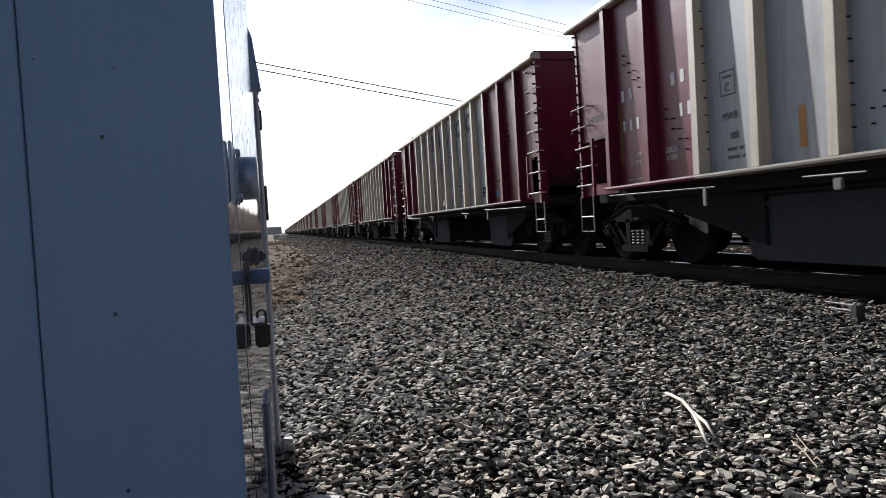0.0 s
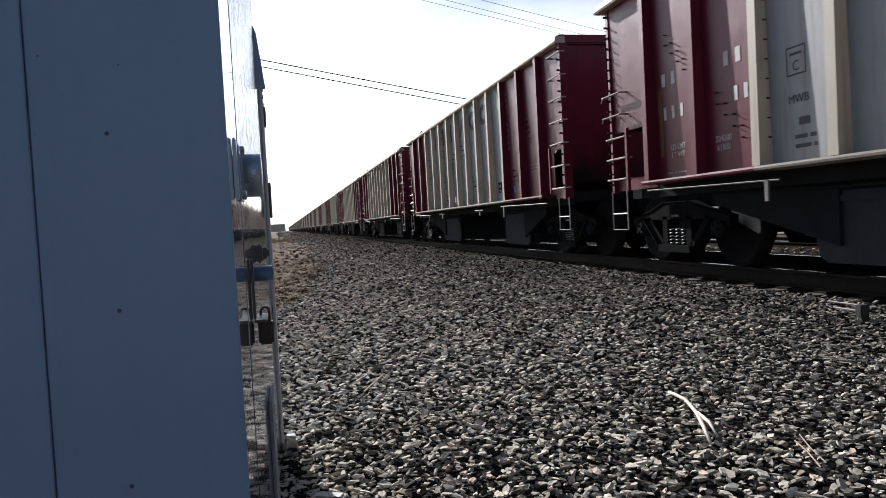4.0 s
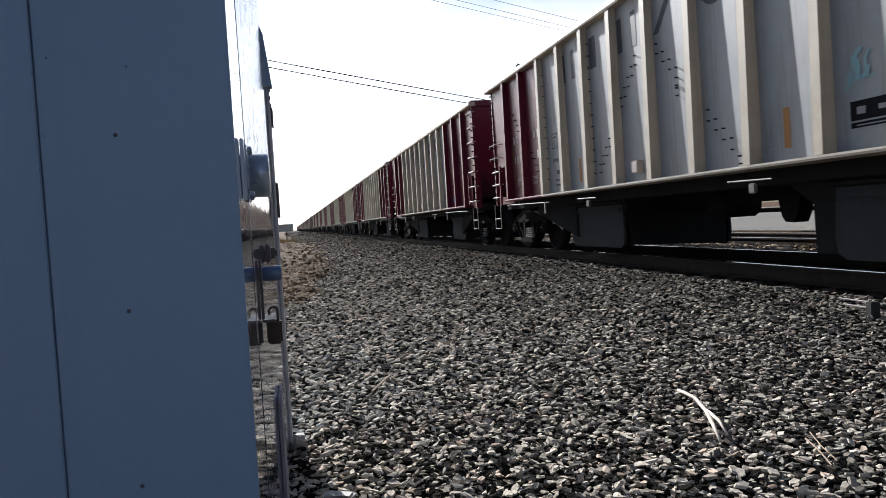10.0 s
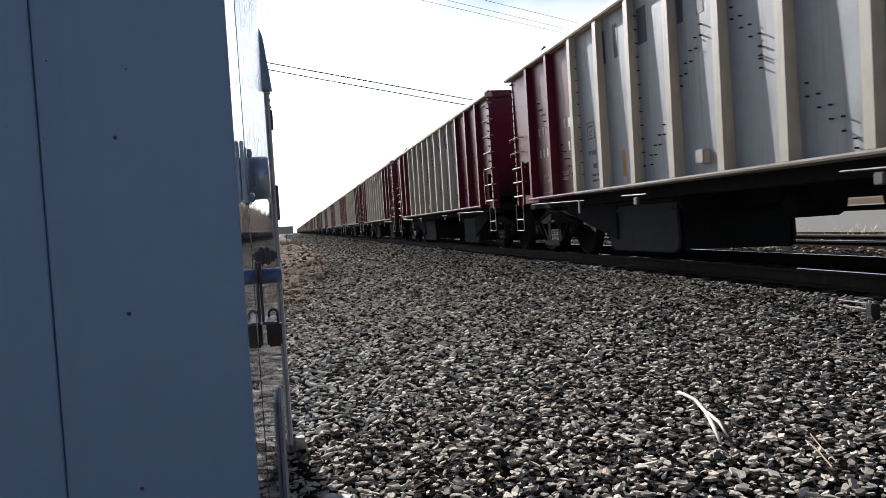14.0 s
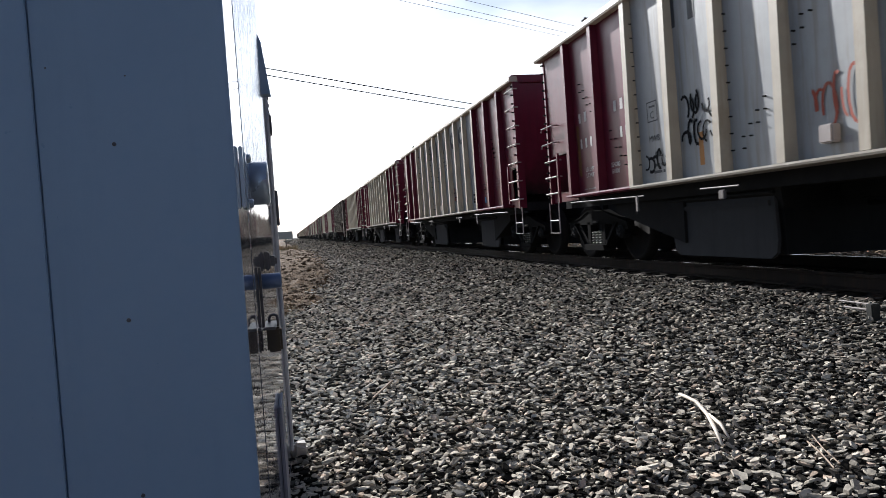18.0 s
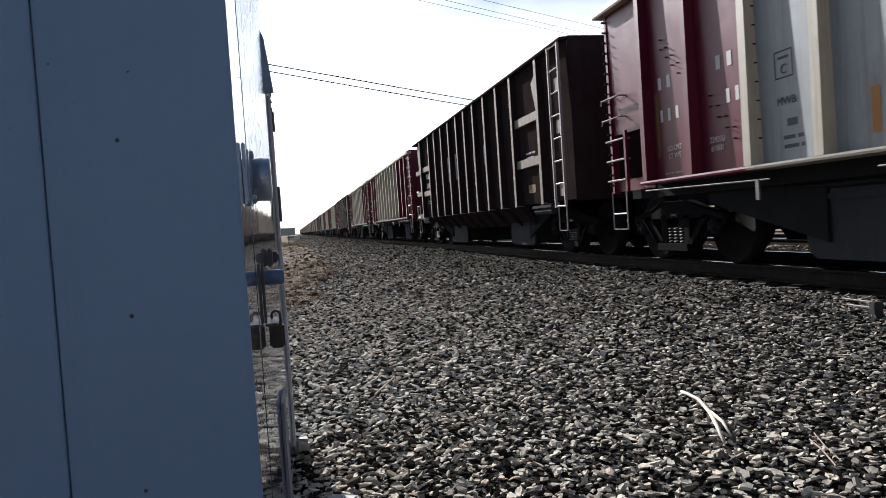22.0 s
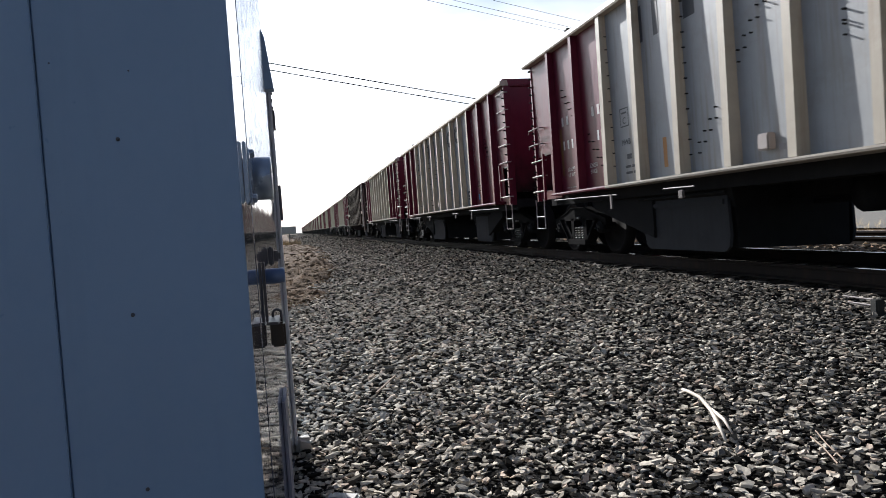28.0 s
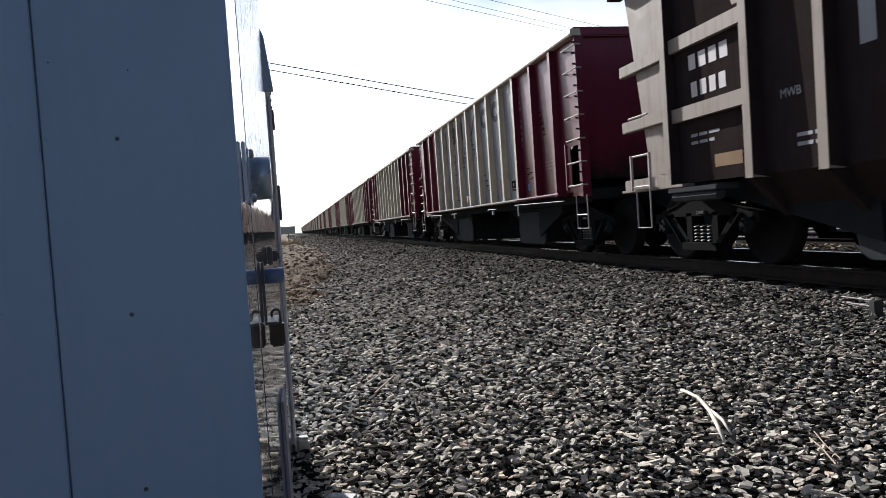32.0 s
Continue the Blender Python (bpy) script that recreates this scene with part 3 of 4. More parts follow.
def row_of_studs(b, y0, z0, y1, z1, n):
    """Short bolts standing out of the sheet along a line."""
    for i in range(n):
        k = i / max(1, n - 1)
        y, z = y0 + (y1 - y0) * k, z0 + (z1 - z0) * k
        x = skin(z)
        b.tube(((-x + 0.01, y, z), (-x - 0.034, y, z)), 0.009, 5)


def ballast_car(full, name="hopper_car"):
    car = thing(name, "dark red and pale grey steel ballast hopper car with ribbed sides", "rail car", "cars of the train")
    common_parts(car, full)
    for s in (-1, 1):
        near = s < 0
        for a, b, m, w in ((RIBS[0], RIBS[2], M_RED, "dark red sheet"), (RIBS[2], RIBS[10], M_GREY, "pale grey sheet"), (RIBS[10], RIBS[12], M_RED, "dark red sheet")):
            part("side_sheet", Build().prism(wall_outline(s, SIDE_LOW - 0.02, SIDE_TOP + 0.02), "y", a, b), m, car, w)
        part("end_bay_sheet", Build().prism(wall_outline(s, 1.80, SIDE_TOP + 0.02), "y", RIBS[0], FAR), M_RED, car, "dark red sheet")
        part("corner_plate", Build().prism(wall_outline(s, 1.00, 1.16), "y", RIBS[0], FAR), M_RED, car)
        part("end_bay_sheet", Build().prism(wall_outline(s, 1.82, SIDE_TOP + 0.02), "y", NEAR, RIBS[12]), M_RED, car, "dark red sheet")
        part("end_bay_sheet", Build().prism(wall_outline(s, SIDE_LOW - 0.02, 1.818), "y", -6.08, RIBS[12]), M_RED, car, "dark red sheet")
        part("corner_plate", Build().prism(wall_outline(s, 1.00, 1.16), "y", NEAR, -6.082), M_RED, car)
        rest = Build()
        for i, y in enumerate(RIBS):
            end = 1.02 if i == 12 else SIDE_LOW
            w, d = (0.05, 1.55) if i in (0, 1, 11, 12) else (0.057, 1.55)
            b = Build() if near else rest
            b.prism(((s * 1.27, end), (s * d, end), (s * d, SIDE_TOP), (s * 1.40, SIDE_TOP)), "y", y - w, y + w)
            if near:
                rib = part("rib", b, M_RED if i in (0, 1, 11, 12) else M_CREAM, car, "upright stiffening rib")
                if i == 10:
                    part("rib_side", Build().prism(((-1.40, SIDE_LOW + 0.01), (-d + 0.006, SIDE_LOW + 0.01), (-d + 0.006, SIDE_TOP - 0.01), (-1.43, SIDE_TOP - 0.01)), "y", y - w - 0.004, y - w + 0.002), M_RED, rib, "dark red rib side")
        if not near:
            tagged(part("rib_row", rest, M_CREAM, car), kind="stuff")
        for a, b, m in ((RIBS[0] + 0.1, RIBS[2], M_RED), (RIBS[2], RIBS[10], M_SILL), (RIBS[10], RIBS[12] - 0.15, M_RED)):
            part("side_sill", Build().prism(((s * 1.26, 1.035), (s * 1.57, 1.04), (s * 1.575, 1.06), (s * 1.57, 1.08), (s * 1.26, 1.085)), "y", a, b), m, car, "bright lower sill")
        # added dark strip, closes the bright gap below the side sill
        part("inner_sill", Build().box(min(s * 1.20, s * 1.255), max(s * 1.20, s * 1.255), NEAR + 0.2, FAR - 0.2, 0.88, 1.07), M_UNDER, car, "dark strip added to fill the gap under the sill")
        part("top_chord", Build().prism(((s * 1.38, SIDE_TOP), (s * 1.56, SIDE_TOP), (s * 1.57, SIDE_TOP + 0.03), (s * 1.56, 3.60), (s * 1.40, 3.61)), "y", NEAR - 0.03, FAR + 0.14), M_CREAM, car, "pale top rail")
        part("corner_post", Build().box(min(s * 1.34, s * 1.485), max(s * 1.34, s * 1.485), NEAR, NEAR + 0.10, 0.98, SIDE_TOP), M_RED, car)
        part("corner_post", Build().box(min(s * 1.36, s * 1.46), max(s * 1.36, s * 1.46), FAR - 0.06, FAR, 0.98, SIDE_TOP), M_RED, car)
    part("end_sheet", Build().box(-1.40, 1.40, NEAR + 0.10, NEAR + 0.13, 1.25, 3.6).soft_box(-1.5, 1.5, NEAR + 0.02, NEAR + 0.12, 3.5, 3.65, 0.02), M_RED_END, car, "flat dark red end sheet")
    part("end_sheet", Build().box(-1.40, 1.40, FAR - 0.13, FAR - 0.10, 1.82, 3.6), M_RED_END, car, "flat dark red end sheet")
    # the floor's shaded underside is put into its near-black colour
    part("slope_floor", Build().poly([(-1.25, NEAR + 0.14, 2.2), (1.25, NEAR + 0.14, 2.2), (1.25, -4.2, 1.07), (-1.25, -4.2, 1.07), (-1.25, 4.3, 1.07), (1.25, 4.3, 1.07), (1.25, FAR - 0.14, 2.2), (-1.25, FAR - 0.14, 2.2)],
                                    [(0, 1, 2, 3), (3, 2, 5, 4), (4, 5, 6, 7)]), M_UNDER, car, "sloping floor coloured near black for the shade under it")
    if not full:
        return car
    part("skirt_plate", Build().box(1.36, 1.40, FAR - 0.75, FAR - 0.06, 1.16, 1.80), M_UNDER, car, "grimy skirt plate")
    part("slope_brace", Build().prism([(FAR - 0.1, 1.0), (FAR - 0.3, 1.0), (RIBS[0] + 0.25, 1.95), (RIBS[0] + 0.45, 1.95)], "x", -0.9, -0.8), M_UNDER, car, "slanting end brace")
    # added black sheets that stand for the shade inside the end recesses
    for y in (NEAR + 1.9, FAR - 2.1):
        part("bulkhead", Build().box(-1.24, 1.24, y, y + 0.02, 0.95, 1.9), M_UNDER, car, "added black sheet for the shade in the end recess")
    part("end_beam", Build().soft_box(-1.42, 1.42, NEAR + 0.02, NEAR + 0.16, 0.92, 1.10, 0.012), M_UNDER, car, "grimy end beam")
    for i in range(7):
        z = 1.16 + 0.365 * i
        part("rung", rung(-6.22, NEAR - 0.10, 1.53, z), M_BAR, car, "steel ladder rung")
    for i in range(3):
        part("rung", rung(FAR - 0.02, FAR - 0.56, 1.53, 1.155 + 0.28 * i), M_BAR, car, "steel ladder rung")
    for i in range(2):
        z = 2.02 + 0.29 * i
        g = part("grab_iron", Build().box(-1.545, -1.505, FAR - 0.46, FAR + 0.06, z, z + 0.012), M_BAR, car, "flat steel grab iron")
        for y in (FAR - 0.47, FAR - 0.44, FAR + 0.03):
            part("leg", Build().tube(((-1.42, y, z + 0.004), (-1.525, y, z + 0.004)), 0.010, 5), M_BAR, g)
        part("stay", Build().tube(((-1.525, FAR + 0.06, z + 0.005), (-1.525, FAR + 0.10, z - 0.05)), 0.012, 5), M_BAR, g)
    b = Build()
    for i in range(17):
        z = 1.10 + 0.145 * i
        b.tube(((-1.40, FAR - 0.03, z), (-1.505, FAR - 0.03, z)), 0.016, 5)
    tagged(part("stud_row", b, M_UNDER, car), kind="stuff")
    b = Build()
    for i in range(14):
        b.tube(((-1.42, NEAR + 0.05, 1.20 + 0.17 * i), (-1.53, NEAR + 0.02, 1.20 + 0.17 * i)), 0.016, 5)
    tagged(part("stud_row", b, M_UNDER, car), kind="stuff")
    part("ladder_stile", Build().box(-1.53, -1.49, FAR - 0.60, FAR - 0.55, 0.98, 1.82), M_RED, car)
    part("ladder_stile", Build().box(-1.53, -1.49, -6.145, -6.11, 1.10, 1.86), M_RED, car)
    for y in (FAR - 0.60, NEAR - 0.29):
        part("step", Build().tube(((-1.55, y, 1.00), (-1.55, y, 0.475), (-1.55, y + 0.43, 0.475), (-1.55, y + 0.43, 1.00)), 0.011, 5).tube(((-1.55, y, 0.69), (-1.55, y + 0.43, 0.69)), 0.010, 5), M_BAR, car, "hanging stirrup step")
    for y0, y1, yh in ((6.34, 3.94, 4.11), (-3.36, -6.03, -3.58)):
        part("release_bar", Build().tube(((-1.56, y0, 0.96), (-1.56, y1, 0.93)), 0.009, 6).box(-1.575, -1.555, yh - 0.025, yh + 0.025, 0.74, 0.94), M_LEVER, car, "pale steel release bar")
    for y in (2.33, -1.62):
        part("lever_bracket", Build().tube(((-1.55, y - 0.34, 0.925), (-1.55, y + 0.34, 0.935)), 0.010, 5).soft_box(-1.56, -1.52, y - 0.10, y + 0.0, 0.80, 0.90, 0.01), M_LEVER, car, "small pale lever bracket")
    part("roof_bracket", Build().tube(((-1.3, 6.2, 3.6), (-1.3, 5.95, 3.80), (-1.3, 5.6, 3.6)), 0.02, 4).box(-1.34, -1.2, 5.85, 6.0, 3.60, 3.78), M_UNDER, car, "small dark peaked bracket")
    # studs stand out of the sheets where the inner braces are welded
    for double, spans in ((True, ((5.98, 2.78, 5.62, 2.42, 4),)), (True, ((5.02, 1.92, 4.62, 1.52, 4),)), (False, ((4.22, 3.2, 4.22, 1.35, 11),)), (False, ((2.22, 3.25, 2.22, 1.3, 12),)),
                          (True, ((1.67, 1.76, 2.03, 1.42, 4),)), (True, ((0.77, 2.73, 1.22, 2.26, 5),)), (True, ((0.21, 2.74, -0.21, 2.36, 4), (-0.20, 2.24, -0.20, 2.15, 2))),
                          (True, ((-0.80, 1.76, -1.20, 1.40, 4), (-1.32, 1.2, -1.33, 1.12, 2))), (True, ((-3.96, 1.66, -4.38, 1.36, 4), (-4.34, 2.0, -4.36, 1.86, 2))), (True, ((-4.84, 2.6, -4.96, 2.3, 4), (-5.5, 1.5, -5.52, 1.2, 3)))):
        b = Build()
        for y0, z0, y1, z1, n in spans:
            for drop in ((0, 0.12) if double else (0,)):
                row_of_studs(b, y0, z0 - drop, y1, z1 - drop, n)
        tagged(part("stud_row", b, M_UNDER, car, "rows of short dark bolts"), kind="stuff")
    # markings
    for y, kind in zip((3.30, 2.20, 1.25, 0.29, -0.75, -1.72), MARKS):
        part("painted_mark", open_mark(Build(), y, 2.86, 0.53, 0.46, 0.13, kind), M_DARK_MARK, car, "large faded dark mark")["kind"] = "stuff"
    part("stencil", char_bars(Build(), 6.13, 2.19, 2, 0.08, 0.15, 0.13), M_WHITE_MARK, car)["kind"] = "stuff"
    part("stencil", char_bars(Build(), 4.90, 2.17, 2, 0.08, 0.15, 0.12), M_WHITE_MARK, car)["kind"] = "stuff"
    part("stencil", char_bars(Build(), 6.12, 1.79, 3, 0.06, 0.15, 0.12), M_WHITE_MARK, car)["kind"] = "stuff"
    part("stencil", char_bars(Build(), 4.75, 1.79, 2, 0.06, 0.15, 0.10), M_WHITE_MARK, car)["kind"] = "stuff"
    side_words(car, "LD LMT\nLT WT", 0.095, M_WHITE_MARK, 5.84, 1.40)
    side_words(car, "224200\n61800", 0.095, M_WHITE_MARK, 4.96, 1.385)
    part("small_print", lines_of_bars(Build(), 6.1, 1.14, ((0.12, 0.06, 0.16),), 0.018), M_PALE_MARK, car)
    part("small_print", lines_of_bars(Build(), -4.87, 1.67, ((0.14, 0.08, 0.14, 0.1), (0.12, 0.1, 0.16), (0.14, 0.16)), 0.022, 0.062), M_FAINT_MARK, car)
    part("small_print", lines_of_bars(Build(), -5.1, 1.13, ((0.08, 0.06, 0.1, 0.12),), 0.02), M_FAINT_MARK, car)
    part("small_print", lines_of_bars(Build(), 3.90, 1.29, ((0.16, 0.08), (0.2, 0.05))), M_DARK_MARK, car)
    b = Build()
    for k in range(10):
        if k != 4:
            for c in (0, 1):
                decal(b, -3.715 + 0.055 * c - 0.018, -3.715 + 0.055 * c + 0.018 - 0.022, 3.20 - 0.122 * k, 3.27 - 0.122 * k)
            decal(b, -3.735, -3.665, 3.20 - 0.122 * k, 3.215 - 0.122 * k)
    tagged(part("upright_print", b, M_WHITE_MARK, car), kind="stuff")
    b = Build()
    for y0, y1, z0, z1 in ((3.955, 3.97, 1.86, 2.12), (3.72, 3.735, 1.86, 2.12), (3.72, 3.97, 1.86, 1.875), (3.72, 3.97, 2.105, 2.12), (3.77, 3.92, 2.04, 2.065)):
        decal(b, y0, y1, z0, z1)
    part("panel_outline", b, M_DARK_MARK, car)
    side_words(car, "C", 0.13, M_DARK_MARK, 3.845, 1.94)
    side_words(car, "MWB", 0.11, M_DARK_MARK, 3.83, 1.645)
    part("small_print", decal(Build(), 3.70, 3.84, 1.41, 1.48), M_DARK_MARK, car)
    part("black_panel", decal(decal(Build(), -3.24, -2.80, 1.33, 1.49), -3.24, -2.80, 1.27, 1.315), M_BLACK, car, "small black data panel")
    part("small_print", decal(decal(decal(Build(), -2.96, -2.87, 1.38, 1.44, 0.007), -3.16, -3.09, 1.39, 1.43, 0.007), -3.2, -2.86, 1.285, 1.295, 0.007), M_PALE_MARK, car)
    part("mustard_stripe", decal(Build(), 6.15, 6.24, 1.36, 2.16), M_MUSTARD, car, "faded mustard upright stripe")
    part("orange_stripe", decal(Build(), -2.075, -1.985, 1.20, 1.58), M_ORANGE, car, "upright orange reflective stripe")
    part("orange_stripe", decal(Build(), 2.765, 2.855, 1.21, 1.58), M_ORANGE, car, "upright orange reflective stripe")
    part("pale_print_box", decal(decal(decal(Build(), -1.86, -1.70, 1.29, 1.33), -1.86, -1.70, 1.22, 1.26), 0.62, 0.72, 1.18, 1.24), M_PALE_MARK, car)
    part("tag_box", Build().soft_box(-1.50, -1.40, 0.76, 0.92, 1.20, 1.36, 0.012), M_BAR, car, "small pale box")
    part("sticker", decal(Build(), -3.97, -3.84, 1.22, 1.36), M_BLUE, car, "small blue sticker")
    return car


DARK_RIBS = (6.42, 4.88, 3.87, 2.85, 1.83, 0.83, -0.06, -1.0, -2.0, -3.03, -4.05, -5.6)


def dark_car():
    car = thing("hopper_car", "dark brown steel ballast hopper car with tan upright ribs", "rail car", "cars of the train")
    common_parts(car, True)
    for s in (-1, 1):
        part("side_sheet", Build().prism(wall_outline(s, 0.98, 3.58), "y", -5.6, 6.42).prism(((s * 1.40, 0.98), (s * 1.05, 0.55), (s * 1.03, 0.55), (s * 1.38, 0.98)), "y", -4.1, 4.95), M_BROWN, car, "dark brown sheet")
        part("end_bay_sheet", Build().prism(wall_outline(s, 0.98, 3.58), "y", -6.88, -5.6), M_BROWN, car)
        part("end_bay_sheet", Build().prism([(6.42, 3.56), (7.50, 3.56), (7.20, 2.0), (7.0, 1.0), (6.42, 1.0)], "x", s * 1.42, s * 1.44), M_TAN, car, "tan sloping end sheet")
        rest = Build()
        for y in DARK_RIBS:
            b = Build() if s < 0 else rest
            b.prism(((s * 1.27, 0.94), (s * 1.55, 0.94), (s * 1.55, 3.58), (s * 1.40, 3.58)), "y", y - 0.05, y + 0.045)
            if s < 0:
                part("rib", b, M_BROWN, car, "upright rib")
                part("rib_cap", Build().prism(((s * 1.36, 0.95), (s * 1.556, 0.95), (s * 1.556, 3.57), (s * 1.545, 3.57), (s * 1.545, 0.98)), "y", y - 0.062, y + 0.055), M_TAN, car, "tan painted rib edge")
            if -5 < y < 5.5:
                f = Build() if s < 0 else rest
                f.prism(((s * 1.54, 0.935), (s * 1.30, 0.935), (s * 1.05, 0.55), (s * 1.13, 0.55)), "y", y - 0.05, y + 0.05)
                if s < 0:
                    part("rib_foot", f, M_BROWN, car)
        if s > 0:
            tagged(part("rib_row", rest, M_BROWN, car), kind="stuff")
        part("top_chord", Build().prism(((s * 1.38, 3.58), (s * 1.57, 3.58), (s * 1.57, 3.62), (s * 1.38, 3.64)), "y", -6.9, 7.75), M_BROWN, car, "dark top rail")
        for a, b in ((4.94, 6.36), (-5.54, -4.11)):
            for z in (1.70, 2.52):
                part("brace", Build().box(min(s * 1.36, s * 1.50), max(s * 1.36, s * 1.50), a, b, z, z + 0.16), M_TAN, car, "tan crosswise brace")
            part("gusset", Build().prism([(a, 2.72), (a, 3.40), (a + 0.34, 3.2), (a + 0.16, 2.72)], "x", s * 1.48, s * 1.50), M_TAN, car)
    part("end_sheet", Build().box(-1.43, 1.43, -6.91, -6.882, 0.95, 3.64), M_BROWN, car, "flat dark brown end sheet")
    part("end_sheet", Build().box(-1.33, 1.33, 6.96, 6.99, 1.0, 3.64), M_BROWN, car)
    part("slope_floor", Build().poly([(-1.25, -6.8, 2.3), (1.25, -6.8, 2.3), (1.25, -4.2, 1.07), (-1.25, -4.2, 1.07), (-1.25, 4.3, 1.07), (1.25, 4.3, 1.07), (1.25, 6.9, 2.3), (-1.25, 6.9, 2.3)],
                                    [(0, 1, 2, 3), (3, 2, 5, 4), (4, 5, 6, 7)]), M_CHUTE, car)
    for y in (-6.36, -6.81):
        part("ladder_stile", Build().box(-1.60, -1.56, y - 0.02, y + 0.02, 0.86, 3.56), M_BAR, car, "pale ladder stile")
    for i in range(8):
        part("rung", Build().tube(((-1.58, -6.36, 0.88 + 0.38 * i), (-1.58, -6.81, 0.88 + 0.38 * i)), 0.014, 6), M_BAR, car, "steel ladder rung")
    for z in (2.80, 2.10, 1.05):
        part("ladder_tag", Build().box(-1.555, -1.54, -6.70, -6.50, z, z + 0.22), M_TAN, car, "tan backing plate")
    for y in (6.80, 7.28):
        part("ladder_stile", Build().box(-1.60, -1.57, y - 0.015, y + 0.015, 0.96, 1.42), M_BAR, car)
    for z in (1.0, 1.40, 1.90):
        part("rung", Build().tube(((-1.58, 6.80, z), (-1.58, 7.30, z)), 0.014, 6), M_BAR, car, "steel ladder rung")
    for z in (0.96, 1.75, 2.50):
        part("platform_bracket", Build().soft_box(-1.50, -1.40, 6.47, 7.66, z, z + 0.15, 0.01), M_TAN, car, "tan bracket")
    part("end_plate", Build().soft_box(-1.56, -1.40, 6.10, 7.64, 0.94, 0.975, 0.006), M_TAN, car)
    for y in (6.88, -6.75):
        part("step", Build().tube(((-1.55, y, 0.95), (-1.55, y, 0.47), (-1.55, y + 0.36, 0.47), (-1.55, y + 0.36, 0.95)), 0.013, 5), M_BAR, car, "hanging stirrup step")
    for y in (5.9, -5.6):
        part("sill_pad", Build().soft_box(-1.58, -1.3, y - 0.5, y + 0.5, 0.87, 0.93, 0.01).tube(((-1.5, y - 0.45, 0.82), (-1.5, y + 0.45, 0.82)), 0.06, 8), M_CHUTE, car)
    for y, kind in zip((3.56, 2.59, 1.62, 0.54, -0.42, -1.4), MARKS):
        part("painted_mark", open_mark(Build(), y, 1.92, 0.54, 0.72, 0.17, kind), M_PALE_MARK, car, "large pale grey mark")["kind"] = "stuff"
    part("stencil", char_bars(Build(), 6.05, 2.26, 4, 0.14, 0.17, 0.06), M_WHITE_MARK, car)["kind"] = "stuff"
    part("stencil", char_bars(Build(), 6.03, 1.95, 4, 0.12, 0.17, 0.06), M_WHITE_MARK, car)["kind"] = "stuff"
    part("small_print", lines_of_bars(Build(), 6.1, 1.50, ((0.14, 0.16, 0.2), (0.14, 0.16, 0.1))), M_PALE_MARK, car)
    part("small_print", lines_of_bars(Build(), -4.5, 1.95, ((0.3, 0.2), (0.22, 0.16))), M_PALE_MARK, car)
    part("small_print", lines_of_bars(Build(), 4.35, 1.28, ((0.2, 0.1), (0.2, 0.06))), M_PALE_MARK, car)
    part("orange_patch", decal(Build(), 5.17, 5.66, 1.12, 1.26), M_PATCH, car, "orange painted patch")
    part("orange_patch", decal(Build(), 2.95, 3.2, 1.16, 1.30), M_PATCH, car, "orange painted patch")
    part("orange_patch", decal(Build(), -4.9, -4.5, 1.2, 1.36), M_PATCH, car, "orange painted patch")
    part("pale_patch", decal(Build(), 0.22, 0.36, 1.2, 1.36), M_PALE_MARK, car)
    side_words(car, "MWB", 0.12, M_PALE_MARK, 4.4, 1.70)
    return car


def run(t):
    """Metres that the train has rolled since the start; it gains a little speed."""
    return 12.0795 * t + 0.00332941 * t * t + 0.000207778 * t ** 3


def car_pose(k, t):
    return pose(TRACK, 2.625 + CAR * k - run(t), RAIL)


FIRST, DETAILED, LAST = -2, 28, 54
DARK = (18, 21, 25)
cars = {}
proto = {"pale": ballast_car(True), "dark": dark_car(), "plain": ballast_car(False)}
for k in range(FIRST, LAST):
    kind = "dark" if k in DARK else "pale" if k < DETAILED else "plain"
    cars[k] = proto[kind] if proto[kind] not in cars.values() else copy_thing(proto[kind], car_pose(k, 0))
    cars[k].matrix_basis = car_pose(k, 0)

# spray-painted scrawls on a few of the cars
M_SPRAY = {"black": M_BLACK, "red": worn("faded_red_spray", (0.30, 0.06, 0.035), 0.7, dirt=(0.4, 0.2, 0.15)), "cyan": worn("pale_blue_spray", (0.24, 0.40, 0.43), 0.7, dirt=(0.3, 0.36, 0.37)),
           "blue": worn("dark_blue_spray", (0.05, 0.06, 0.2), 0.7), "yellow": M_YELLOW, "maroon": worn("maroon_spray", (0.14, 0.02, 0.025), 0.7)}


def ribbon(b, pts, w, lift):
    """A flat painted stroke through points (y, z) on the near side sheet."""
    for (y0, z0), (y1, z1) in zip(pts, pts[1:]):
        d = math.hypot(y1 - y0, z1 - z0) or 1
        ny, nz = -(z1 - z0) / d * w / 2, (y1 - y0) / d * w / 2
        q = [(y0 + ny, z0 + nz), (y1 + ny, z1 + nz), (y1 - ny, z1 - nz), (y0 - ny, z0 - nz)]
        b.poly([(-skin(z, lift), y, z) for y, z in q], [(0, 1, 2, 3)])


